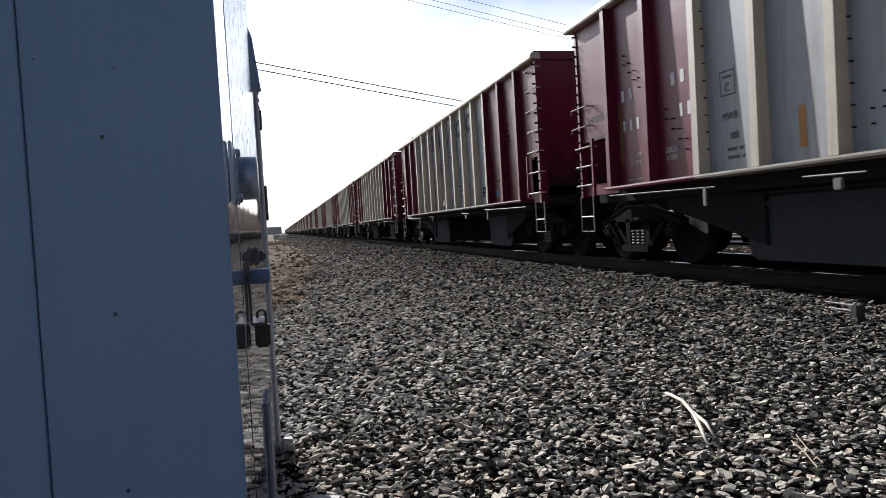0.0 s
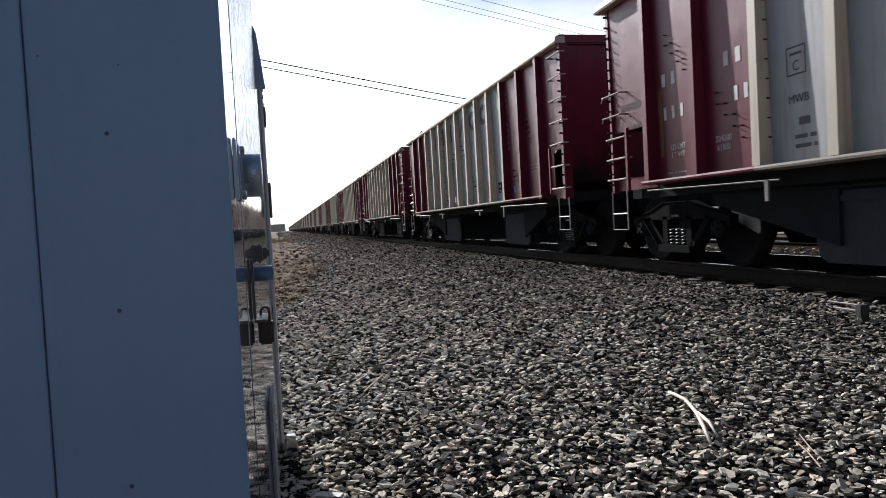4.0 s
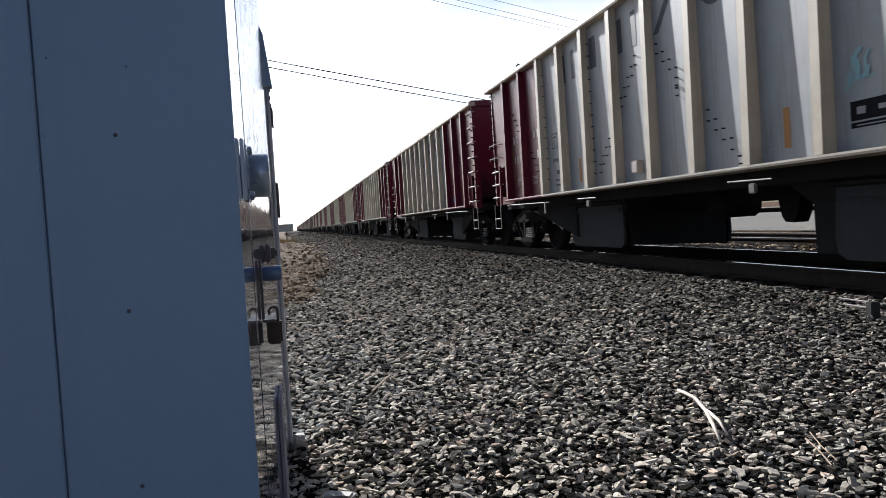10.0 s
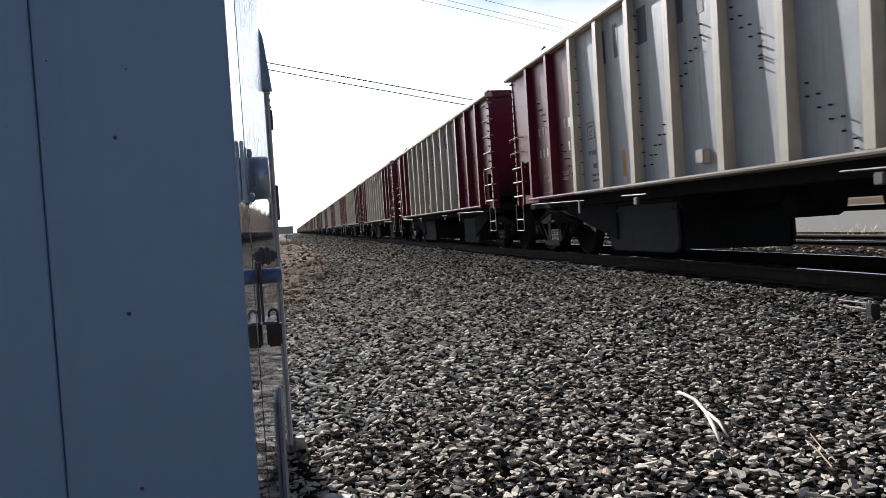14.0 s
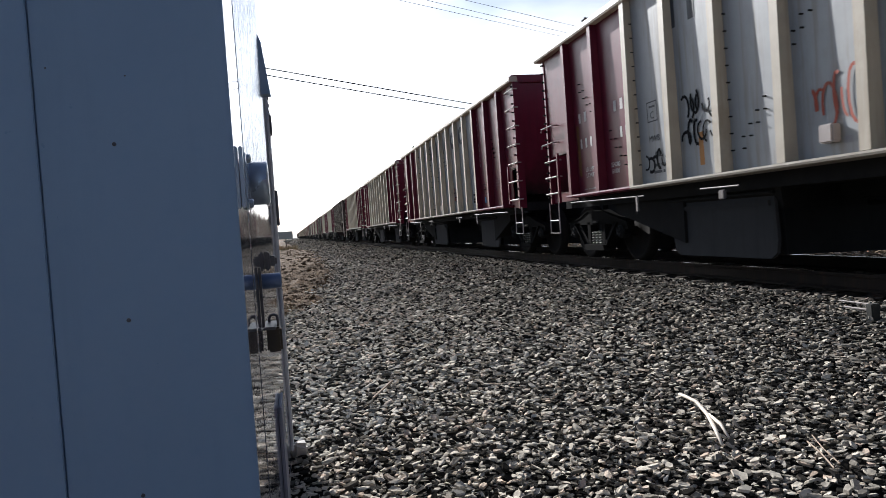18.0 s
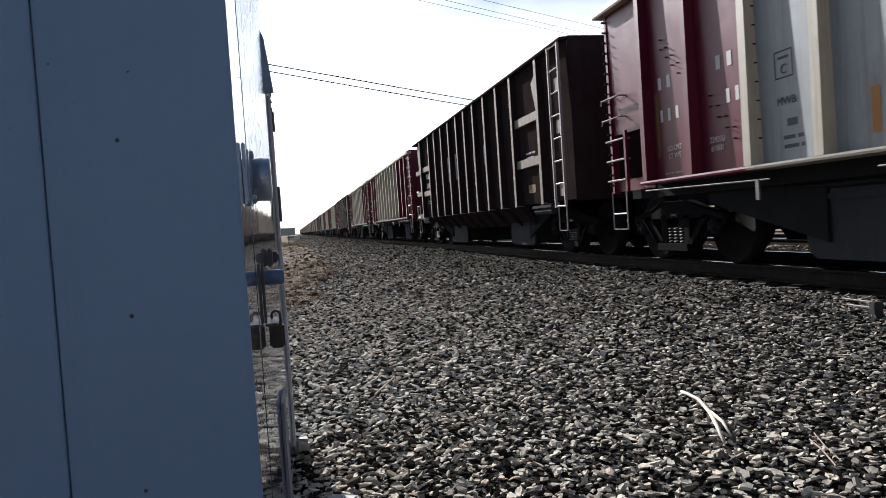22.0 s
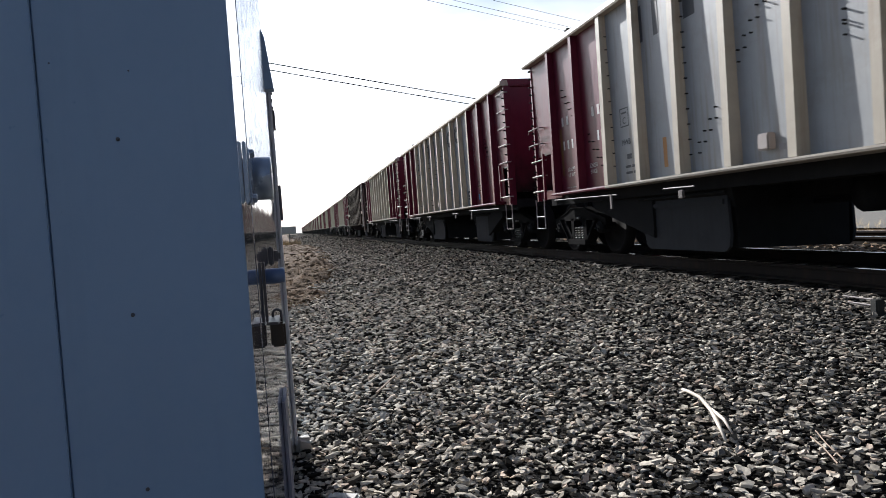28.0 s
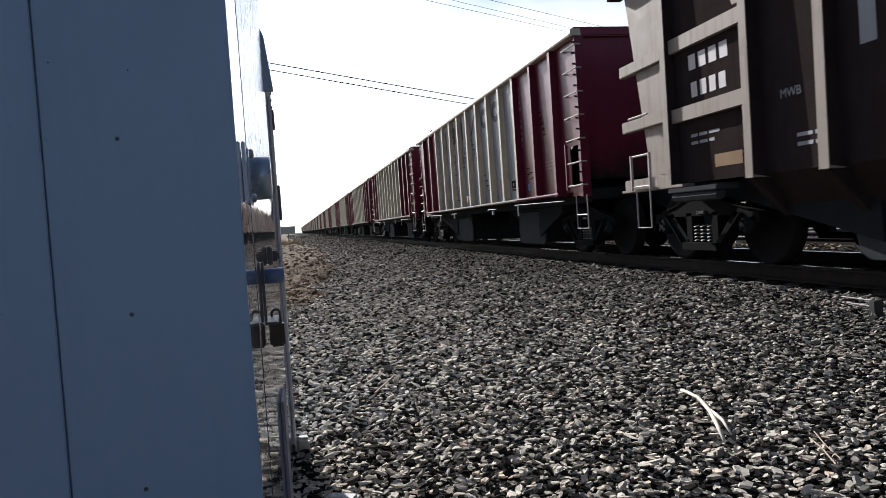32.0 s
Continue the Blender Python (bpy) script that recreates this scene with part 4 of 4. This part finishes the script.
def scrawl(k, y, z, w, h, colour, seed, strokes=6, thick=0.035):
    y, w = 0.36 + 0.93 * (y - 0.35), w * 0.93
    r = random.Random(seed)
    b = Build()
    for s in range(strokes):
        a, y0 = r.uniform(0, math.tau), y - w * (s + 0.5) / strokes
        ry, rz, z0 = w / strokes * r.uniform(0.4, 0.9), h * r.uniform(0.25, 0.5), z + h / 2 + h * r.uniform(-0.12, 0.12)
        span = r.uniform(1.5, 5.0)
        pts = [(y0 + ry * math.cos(a + span * i / 9), z0 + rz * math.sin(a + span * i / 9 * r.choice((1.0, 1.02)))) for i in range(10)]
        ribbon(b, pts, thick * r.uniform(0.7, 1.2), 0.006 + 0.001 * s)
    tagged(part("scrawl", b, M_SPRAY[colour], cars[k], colour + " spray-painted scrawl"), kind="stuff")


for row in ((14, 3.35, 1.75, 0.7, 0.32, "black", 1, 6), (14, 3.35, 1.42, 0.7, 0.3, "black", 2, 6), (14, 4.4, 1.22, 0.6, 0.26, "black", 3, 5), (14, 1.15, 1.3, 0.75, 0.5, "red", 4, 7),
            (15, -0.75, 1.35, 0.6, 0.55, "red", 5, 6), (22, -4.15, 1.62, 0.6, 0.3, "yellow", 6, 6), (24, 2.2, 1.4, 0.6, 0.35, "blue", 7, 5), (24, 1.25, 1.2, 0.85, 0.85, "maroon", 8, 8),
            (24, 0.2, 1.15, 0.8, 1.3, "maroon", 9, 7), (3, -2.9, 1.45, 0.3, 0.4, "cyan", 11, 4), (8, -2.95, 1.6, 0.4, 0.3, "cyan", 12, 4), (19, -3.0, 1.9, 0.3, 0.3, "cyan", 13, 3)):
    scrawl(*row)
for y0, y1, z0, z1 in ((1.15, 0.46, 1.18, 1.75), (0.22, -0.48, 1.12, 2.3)):
    part("fill_patch", decal(Build(), y1, y0, z0, z1, 0.003), M_SPRAY["cyan"], cars[24], "pale blue spray fill")


# ---- the equipment cabinet beside the track ----
# the cabinet, and what lies near it, stands a trifle askew to the track
ASKEW = pose(0, 0, 1, 0, 0, -12.1) @ pose(0, 0, 0, -0.06) @ pose(0, 0, -1, 0, 0, 11.7)
FACE, NEAR_Y, FAR_Y, TOP = -0.0945, 1.25, 3.30, 2.12
case = thing("equipment_cabinet", "tall grey metal trackside equipment cabinet with padlocked doors", "cabinet")
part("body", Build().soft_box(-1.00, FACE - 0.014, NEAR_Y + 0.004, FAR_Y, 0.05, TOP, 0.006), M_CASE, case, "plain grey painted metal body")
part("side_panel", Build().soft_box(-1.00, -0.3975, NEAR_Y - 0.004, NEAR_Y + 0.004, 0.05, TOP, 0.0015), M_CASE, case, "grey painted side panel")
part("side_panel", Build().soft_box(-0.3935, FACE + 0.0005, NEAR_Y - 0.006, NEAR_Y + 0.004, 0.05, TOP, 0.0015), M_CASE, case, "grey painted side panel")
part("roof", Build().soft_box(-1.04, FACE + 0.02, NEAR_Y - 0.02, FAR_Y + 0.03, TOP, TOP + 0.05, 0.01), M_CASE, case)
part("plinth", Build().soft_box(-1.02, FACE - 0.004, NEAR_Y + 0.02, FAR_Y + 0.02, -0.06, 0.05, 0.012), M_CONC, case, "pale concrete plinth")
for z in (0.3, 0.591, 0.884, 1.174, 1.46, 1.75):
    for x in (-0.281, -0.70):
        part("rivet", Build().lathe(((0.0036, 0.0), (0.003, 0.002), (0.0015, 0.003)), (0, 0), 10).mesh("rivet", M_HINGE, True), None, case).matrix_basis = pose(x, NEAR_Y - 0.006, z, 0, 0, -90)
for x, z in ((-0.375, 1.30), (-0.256, 1.285), (-0.262, 0.42)):
    part("rivet", Build().lathe(((0.0016, 0.0), (0.001, 0.002)), (0, 0), 8).mesh("rivet", M_HINGE, True), None, case).matrix_basis = pose(x, NEAR_Y - 0.006, z, 0, 0, -90)
part("door_frame", Build().soft_box(FACE - 0.014, FACE, NEAR_Y + 0.0045, NEAR_Y + 0.252, 0.05, TOP, 0.003), M_DOOR, case, "bright aluminium door frame")
door = part("door", Build().soft_box(FACE - 0.014, FACE + 0.001, NEAR_Y + 0.257, 2.90, 0.10, 1.124, 0.003), M_DOOR, case, "bright aluminium door")
part("upper_panel", Build().soft_box(FACE - 0.014, FACE + 0.001, NEAR_Y + 0.257, 2.90, 1.126, TOP - 0.04, 0.002), M_DOOR_DULL, door, "dull aluminium upper panel")
part("door_frame", Build().soft_box(FACE - 0.014, FACE, 2.905, FAR_Y + 0.004, 0.05, TOP, 0.003), M_DOOR, case, "bright aluminium door frame")
part("hinge_rail", Build().soft_box(FACE + 0.001, FACE + 0.013, 3.18, FAR_Y + 0.004, 0.06, 1.638, 0.004), M_RAIL_GREY, case, "upright grey hinge rail")
part("lock_flange", Build().soft_box(FACE + 0.001, FACE + 0.006, 1.46, 1.545, 1.064, 1.178, 0.002), M_GALV, door)
part("lock_cover", Build().lathe(((0.043, FACE), (0.047, FACE + 0.002), (0.047, FACE + 0.040), (0.044, FACE + 0.043), (0.02, FACE + 0.043)), (1.60, 1.125), 40), M_GALV, door, "round blue-grey lock cover", True)
part("lock_plate", Build().soft_box(FACE + 0.001, FACE + 0.008, 1.345, 1.37, 1.062, 1.176, 0.002), M_GALV, door, "dull steel lock plate")
for z in (1.075, 1.163):
    part("lock_bolt", Build().lathe(((0.009, FACE + 0.008), (0.009, FACE + 0.015), (0.005, FACE + 0.017)), (1.45, z), 8), M_GALV, door)
part("handle_hub", Build().lathe(((0.019, FACE), (0.019, FACE + 0.046), (0.015, FACE + 0.049)), (1.81, 0.898), 24), M_HUB, door, "round blue-grey handle hub", True)
part("handle_arm", Build().soft_box(FACE + 0.002, FACE + 0.008, 1.665, 1.685, 0.80, 0.94, 0.002).soft_box(FACE + 0.002, FACE + 0.032, 1.665, 1.80, 0.793, 0.80, 0.002), M_HINGE, door, "flat steel handle arm")
part("hasp", Build().soft_box(FACE + 0.002, FACE + 0.034, 2.06, 2.10, 0.925, 0.955, 0.006).soft_box(FACE + 0.002, FACE + 0.016, 2.02, 2.06, 0.915, 0.968, 0.004), M_HINGE, door, "dark steel hasp")
part("hinge", Build().soft_box(FACE + 0.013, FACE + 0.024, 3.22, 3.30, 1.06, 1.22, 0.004), M_HINGE, case, "dull steel hinge")
part("hinge", Build().soft_box(FACE + 0.013, FACE + 0.022, 3.22, 3.30, 1.466, 1.555, 0.004), M_HINGE, case, "dull steel hinge")
for i in range(3):
    part("hinge_knuckle", Build().lathe(((0.008, FACE + 0.013), (0.008, FACE + 0.018)), (3.20 + 0.012 * i, 1.62 - 0.03 * i), 10), M_PADLOCK, case)
part("vent_hood", Build().prism([(FACE, 1.802), (FACE + 0.014, 1.765), (FACE + 0.036, 1.565), (FACE + 0.001, 1.565)], "y", 2.83, 2.895), M_CASE, case, "wedge-shaped grey vent hood")
part("latch_rail", Build().soft_box(FACE + 0.002, FACE + 0.012, 2.16, 2.38, 0.10, 0.50, 0.004), M_LATCH, case, "upright grey latch rail")

pad = thing("padlock", "dark bronze padlock hanging closed on the cabinet's handle", "padlock")
part("body", Build().soft_box(FACE + 0.006, FACE + 0.042, 1.755, 1.785, 0.728, 0.788, 0.005), M_PADLOCK, pad, "dark bronze body")
pts = [(FACE + 0.024 + 0.010 * math.cos(a), 1.77, 0.808 + 0.010 * math.sin(a)) for a in [math.pi * k / 8 for k in range(9)]]
part("shackle", Build().tube([(FACE + 0.034, 1.77, 0.785)] + pts + [(FACE + 0.014, 1.77, 0.785)], 0.0032, 8), M_HINGE, pad, "thin steel shackle", True)

# ---- loose things on the ballast ----
stick = thing("stick", "bleached forked dry stick lying on the ballast", "stick")
part("stem", Build().tube(((1.88, 3.33, 0.055), (1.86, 3.24, 0.066), (1.85, 3.12, 0.066), (1.79, 2.93, 0.058), (1.70, 2.73, 0.055), (1.61, 2.54, 0.05)), (0.007, 0.009, 0.009, 0.010, 0.009, 0.007), 8), M_STICK, stick, "", True)
part("fork", Build().tube(((1.79, 2.92, 0.06), (1.74, 2.75, 0.066), (1.68, 2.60, 0.055)), (0.008, 0.008, 0.005), 7), M_STICK, stick, "", True)
for pts, r, word in ((((1.92, 2.44, 0.055), (1.87, 2.31, 0.058), (1.81, 2.17, 0.05)), 0.0034, "thin"), (((1.99, 2.50, 0.055), (1.90, 2.33, 0.062), (1.86, 2.20, 0.05)), 0.0026, "thin"), (((1.83, 2.30, 0.05), (1.90, 2.24, 0.06)), 0.0035, "short"),
                     (((0.36, 4.05, 0.05), (0.52, 4.42, 0.06)), 0.007, "short")):
    solid("twig", Build().tube(pts, r, 5), M_TWIG, word + " dry brown twig lying on the ballast", "twig", "twigs")
for at, size, turn in (((-0.062, 3.26, 0.0), (0.034, 0.03, 0.08), 12), ((0.09, 2.575, 0.0), (0.06, 0.035, 0.045), -20)):
    b = Build().soft_box(-size[0], size[0], -size[1], size[1], -0.03, size[2], 0.012)
    b.v = [tuple(c * (1 + 0.3 * wave(x * 23 + k, y * 23, z * 23 + 5 * size[0])) - 0.25 * (k == 1) * z for k, c in enumerate((x, y, z))) for x, y, z in b.v]
    ob = solid("concrete_lump", b, M_CONC, "pale broken lump of concrete on the ballast", "rubble", "rubble")
    ob.matrix_basis = pose(*at, 3, 4, turn)

clamp = thing("rod_clamp", "grey steel clamp with two rods at a sleeper's end", "clamp")
part("block", Build().soft_box(4.075, 4.15, 4.42, 4.48, 0.05, 0.225, 0.006), M_CLAMP, clamp, "upright dull grey block")
for z, y, r in ((0.222, 4.76, 0.008), (0.178, 4.72, 0.010)):
    part("rod", Build().tube(((4.10, y, z), (4.11, 4.45, z - 0.004)), r * 0.8, 6), M_BAR, clamp, "bright steel rod")

sign = thing("track_sign", "small grey sign board on a post seen from behind", "sign")
part("board", Build().soft_box(-1.48, -0.32, 60.0, 60.02, 0.97, 1.60, 0.005), M_SIGN, sign)
part("post", Build().tube(((-0.9, 60.05, -0.1), (-0.9, 60.05, 1.5)), 0.04, 8), M_HINGE, sign)

# ---- overhead wires ----
for a, b in (((1.76, 36.86, 9.13), (13.76, 47.24, 9.13)), ((1.81, 38.48, 9.13), (12.43, 48.05, 9.13)),
             ((6.48, 25.89, 9.0), (12.37, 29.48, 9.0)), ((6.57, 25.36, 9.0), (12.42, 28.95, 9.0)), ((8.63, 25.72, 9.0), (12.35, 27.93, 9.0))):
    a, b = Vector(a), Vector(b)
    pts = []
    for i in range(33):
        q = -2.2 + 6.4 * i / 32
        pts.append(a.lerp(b, q) + Vector((0, 0, 0.006 * q * (q - 1) * ((b - a).length / 6) ** 2)))
    solid("overhead_wire", Build().tube(pts, 0.032 if a.x < 3 else 0.008, 5), M_WIRE, "thin dark overhead power wire crossing the sky", "wire", "overhead wires")

for ob in (case, pad, stick, clamp, sign, *[o for o in scene.objects if o.name.split(".")[0] in ("twig", "concrete_lump")]):
    ob.matrix_basis = ASKEW @ ob.matrix_basis

# ---- dry grass on the dirt shoulder ----
rng = np.random.default_rng(5)
b = Build()
for i in range(2600):
    y = 9.0 + 55 * rng.random() ** 2.2
    x = edge_of_bed(y) + 0.1 - 2.2 * rng.random() ** 1.5
    if wave(x, y, 0.9, 7) < -0.1:
        continue
    h, a, l = 0.03 + 0.09 * rng.random() * (1.6 if wave(x, y, 0.5, 9) > 0.25 else 0.7), rng.random() * math.tau, rng.random() * 0.12
    w, z = 0.004 + 0.00025 * y, ground_height(x, y) - 0.01
    dx, dy = math.cos(a), math.sin(a)
    b.poly([(x - dy * w, y + dx * w, z), (x + dy * w, y - dx * w, z), (x + dx * l, y + dy * l, z + h)], [(0, 1, 2)])
for i in range(420):
    x, y = -1.3 + 1.7 * rng.random(), 56 + 7 * rng.random()
    h, a, z = 0.15 + 0.4 * rng.random() ** 2, rng.random() * math.tau, ground_height(x, y) - 0.02
    dx, dy = math.cos(a), math.sin(a)
    b.poly([(x - 0.03 * dy, y + 0.03 * dx, z), (x + 0.03 * dy, y - 0.03 * dx, z), (x + 0.12 * dx, y + 0.12 * dy, z + h)], [(0, 1, 2)])
solid("dry_grass", b, M_STRAW, "short dry straw-coloured grass on the dirt shoulder", "grass", kind="stuff")
b = Build()
for i in range(5200):
    y = 9.0 + 60 * rng.random() ** 2.0
    x = edge_of_bed(y) + 0.22 - (1.3 + 0.03 * y) * rng.random() ** 1.3
    r = (0.012 + 0.05 * rng.random() ** 3.0) * (1 + 0.012 * y)
    z = ground_height(x, y)
    t = [(rng.random() - 0.5) * 0.7 + 0.8 for _ in range(6)]
    b.poly([(x - r * t[0] * 1.5, y, z), (x, y - r * t[1], z), (x + r * t[2] * 1.5, y, z), (x, y + r * t[3], z), (x + r * 0.2, y, z + r * t[4] * 0.5), (x, y, z - r)],
           [(0, 1, 4), (1, 2, 4), (2, 3, 4), (3, 0, 4), (1, 0, 5), (2, 1, 5), (3, 2, 5), (0, 3, 5)])
solid("dirt_clods", b, M_DIRT, "loose clods of dry brown dirt along the ballast's edge", "dirt", kind="stuff")
b = Build()
for i in range(900):
    y = -5 + 75 * rng.random()
    x = 13.5 + 5.0 * rng.random()
    s = 0.05 + 0.14 * rng.random()
    for k in range(4):
        a = rng.random() * math.tau
        b.poly([(x, y - 0.02, -0.05), (x + 0.03, y + 0.02, -0.05), (x + s * math.cos(a), y + s * math.sin(a), s * (0.6 + rng.random()))], [(0, 1, 2)])
solid("dry_brush", b, M_STRAW, "low dry brush beyond the second track", "brush", kind="stuff")


# ---- ballast stones ----
def stone_shapes(count, rough):
    """A few angular stones about one unit across, as vertex and face arrays."""
    out = []
    r = np.random.default_rng(11)
    for _ in range(count):
        bm = bmesh.new()
        if rough:
            bmesh.ops.create_icosphere(bm, subdivisions=1, radius=0.5)
        else:
            bmesh.ops.create_cube(bm, size=0.8)
            bmesh.ops.triangulate(bm, faces=bm.faces[:])
        pts = np.array([v.co for v in bm.verts])
        if rough and len(out) % 3:
            # a broken flake: an uneven polygon with a flat top and steep sides
            n = 5 + len(out) % 2
            a = (np.arange(n) + 0.5 * r.random(n)) * math.tau / n
            ring = np.stack([np.cos(a), np.sin(a)], 1) * (0.38 + 0.2 * r.random((n, 1))) * (1.35, 0.8)
            thick = 0.05 + 0.10 * r.random()
            low, top = np.c_[ring * 1.1, -0.2 + 0.1 * r.random(n)], np.c_[ring * (0.85 + 0.25 * r.random()) + 0.06 * r.normal(size=2), thick + 0.12 * (r.random(n) - 0.5)]
            tris = [(n, n + i, n + i + 1) for i in range(1, n - 1)]
            for i in range(n):
                j = (i + 1) % n
                tris += [(i, j, n + j), (i, n + j, n + i)]
            out.append((np.r_[low, top], np.array(tris)))
            bm.free()
            continue
        for _ in range(6):
            n = r.normal(size=3)
            n /= np.linalg.norm(n)
            d = pts @ n
            cut = 0.12 + 0.2 * r.random()
            pts = pts - np.outer(np.maximum(d - cut, 0), n)
        pts = pts * (1 + 0.12 * r.normal(size=pts.shape)) * np.array((1.75, 1.05, 0.40)) * (0.75 + 0.5 * r.random(3))
        out.append((pts, np.array([[v.index for v in f.verts] for f in bm.faces])))
        bm.free()
    return out


def turned(count, r, tilt):
    """Rotation matrices: any heading, a limited lean."""
    a, bx, by = r.random(count) * math.tau, r.normal(size=count) * tilt, r.normal(size=count) * tilt
    ca, sa, cx, sx, cy, sy = np.cos(a), np.sin(a), np.cos(bx), np.sin(bx), np.cos(by), np.sin(by)
    z, o = np.zeros(count), np.ones(count)
    rz = np.stack([ca, -sa, z, sa, ca, z, z, z, o], 1).reshape(-1, 3, 3)
    rx = np.stack([o, z, z, z, cx, -sx, z, sx, cx], 1).reshape(-1, 3, 3)
    ry = np.stack([cy, z, sy, z, o, z, -sy, z, cy], 1).reshape(-1, 3, 3)
    return rz @ rx @ ry


def scatter(name, xy, size, shapes, r, material, label):
    vs, fs, base = [], [], 0
    which = r.integers(0, len(shapes), len(xy))
    for k, (pts, faces) in enumerate(shapes):
        sel = np.where(which == k)[0]
        if not len(sel):
            continue
        rot = turned(len(sel), r, 0.24)
        p = np.einsum("nij,vj->nvi", rot, pts) * size[sel][:, None, None]
        h = np.array([bed_height(x) for x in xy[sel, 0]])
        p += np.stack([xy[sel, 0], xy[sel, 1], h + size[sel] * (-0.2 + 1.15 * r.random(len(sel)) ** 1.3)], 1)[:, None, :]
        vs.append(p.reshape(-1, 3))
        fs.append((faces[None] + base + np.arange(len(sel))[:, None, None] * len(pts)).reshape(-1, 3))
        base += len(sel) * len(pts)
    v, f = np.concatenate(vs), np.concatenate(fs)
    me = bpy.data.meshes.new(name)
    me.vertices.add(len(v))
    me.vertices.foreach_set("co", v.ravel())
    me.loops.add(f.size)
    me.loops.foreach_set("vertex_index", f.ravel().astype(np.int32))
    me.polygons.add(len(f))
    me.polygons.foreach_set("loop_start", np.arange(0, f.size, 3, dtype=np.int32))
    me.update(calc_edges=True)
    me.shade_flat()
    me.materials.append(material)
    return tagged(new(name, me), label, "ballast", kind="stuff")


def field(x0, x1, y0, y1, d, r):
    nx, ny = int((x1 - x0) / d), int((y1 - y0) / d)
    g = np.stack(np.meshgrid(np.arange(nx), np.arange(ny)), -1).reshape(-1, 2) + r.random((nx * ny, 2)) * 0.9
    p = g * d + (x0, y0)
    keep = [x > edge_of_bed(y) + (r.random() ** 2 - 0.35) * min(1.3, 0.09 * y - 0.4 if y > 5 else 0.05) and x < 1.02 * y + 0.6 for x, y in p]
    return p[keep]


rr = np.random.default_rng(21)
shapes = stone_shapes(14, True)
for x0, y0, y1, d, least, more, kinds in ((-0.12, 1.7, 4.2, 0.0265, 0.018, 0.022, shapes), (-0.12, 4.2, 10.0, 0.033, 0.0235, 0.024, shapes), (-0.2, 10.0, 20.0, 0.047, 0.033, 0.03, stone_shapes(8, False)), (-0.2, 20.0, 42.0, 0.08, 0.054, 0.036, stone_shapes(8, False)), (-0.2, 42.0, 110.0, 0.15, 0.09, 0.05, stone_shapes(6, False)), (-2.4, 110.0, 300.0, 0.4, 0.2, 0.1, stone_shapes(6, False))):
    xy = field(x0, 4.93, y0, y1, d, rr)
    size = least + more * rr.random(len(xy)) ** 1.5
    # more of the stones take the darker material towards the rail
    darkened = xy[:, 0] + 3.3 * rr.random(len(xy)) > 4.1
    scatter("ballast_stones", xy[~darkened], size[~darkened], kinds, rr, M_STONE, "countless angular dark grey ballast stones")
    scatter("ballast_stones", xy[darkened], size[darkened], kinds, rr, M_STONE_DARKER, "countless angular ballast stones of a darker tone, more of them by the rail")
# stones under the train, coloured near black for the shade there
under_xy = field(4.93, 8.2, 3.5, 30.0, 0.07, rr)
scatter("ballast_stones", under_xy, 0.03 + 0.025 * rr.random(len(under_xy)), stone_shapes(6, False), rr, M_STONE_SHADE, "countless angular ballast stones between the sleepers")
second_xy = field(8.3, 13.0, 2.0, 40.0, 0.10, rr)
scatter("ballast_stones", second_xy, 0.07 + 0.04 * rr.random(len(second_xy)), stone_shapes(6, False), rr, M_STONE_TAN, "dusty tan ballast stones round the second track")

rest_xy = np.concatenate([rr.random((24000, 2)) * (5.8, 9.2) + (-0.88, -7.5), rr.random((5200, 2)) * (3.4, 3.4) + (1.5, 0.9)])
rest_xy = rest_xy[((rest_xy[:, 0] > -0.08) | (rest_xy[:, 1] < 1.2)) & ((rest_xy[:, 1] < 1.7) | (rest_xy[:, 0] > 1.02 * rest_xy[:, 1] + 0.55))]
scatter("ballast_stones", rest_xy, 0.04 + 0.025 * rr.random(len(rest_xy)), stone_shapes(6, False), rr, M_STONE, "countless angular dark grey ballast stones")

single = []
for k, (pts, faces) in enumerate(shapes):
    me = bpy.data.meshes.new("stone")
    me.from_pydata([tuple(p) for p in pts], [], [tuple(f) for f in faces])
    me.materials.append(M_STONE)
    single.append(me)
for i in range(280):
    y = 1.9 + 1.5 * rr.random()
    x = -0.02 + (0.92 * y) * rr.random()
    ob = new("stone", single[i % len(single)])
    ob.parent = bed
    s = 0.026 + 0.020 * rr.random()
    ob.matrix_basis = pose(x, y, bed_height(x) + s * 0.42, rr.normal() * 22, rr.normal() * 22, rr.random() * 360) @ Matrix.Scale(s, 4)


def motions():
    """The train rolls past, and its wheels turn."""
    times = [4 * i for i in range(9)]
    for k, car in cars.items():
        walk(car, [(t, car_pose(k, t)) for t in times])
    turns = {}
    ticks = [i / FPS for i in range(32 * FPS + 1)]
    for car in cars.values():
        for w in car.children:
            if not w.name.startswith("wheelset"):
                continue
            y = round(w.location.y, 2)
            if y not in turns:
                walk(w, [(t, pose(0, y, 0.457) @ Matrix.Rotation(run(t) / 0.457 % math.tau, 4, "X")) for t in ticks])
                turns[y] = w.animation_data
            else:
                w.rotation_mode = "QUATERNION"
                keys = w.animation_data_create()
                keys.action = turns[y].action
                keys.action_slot = turns[y].action_slot


motions()
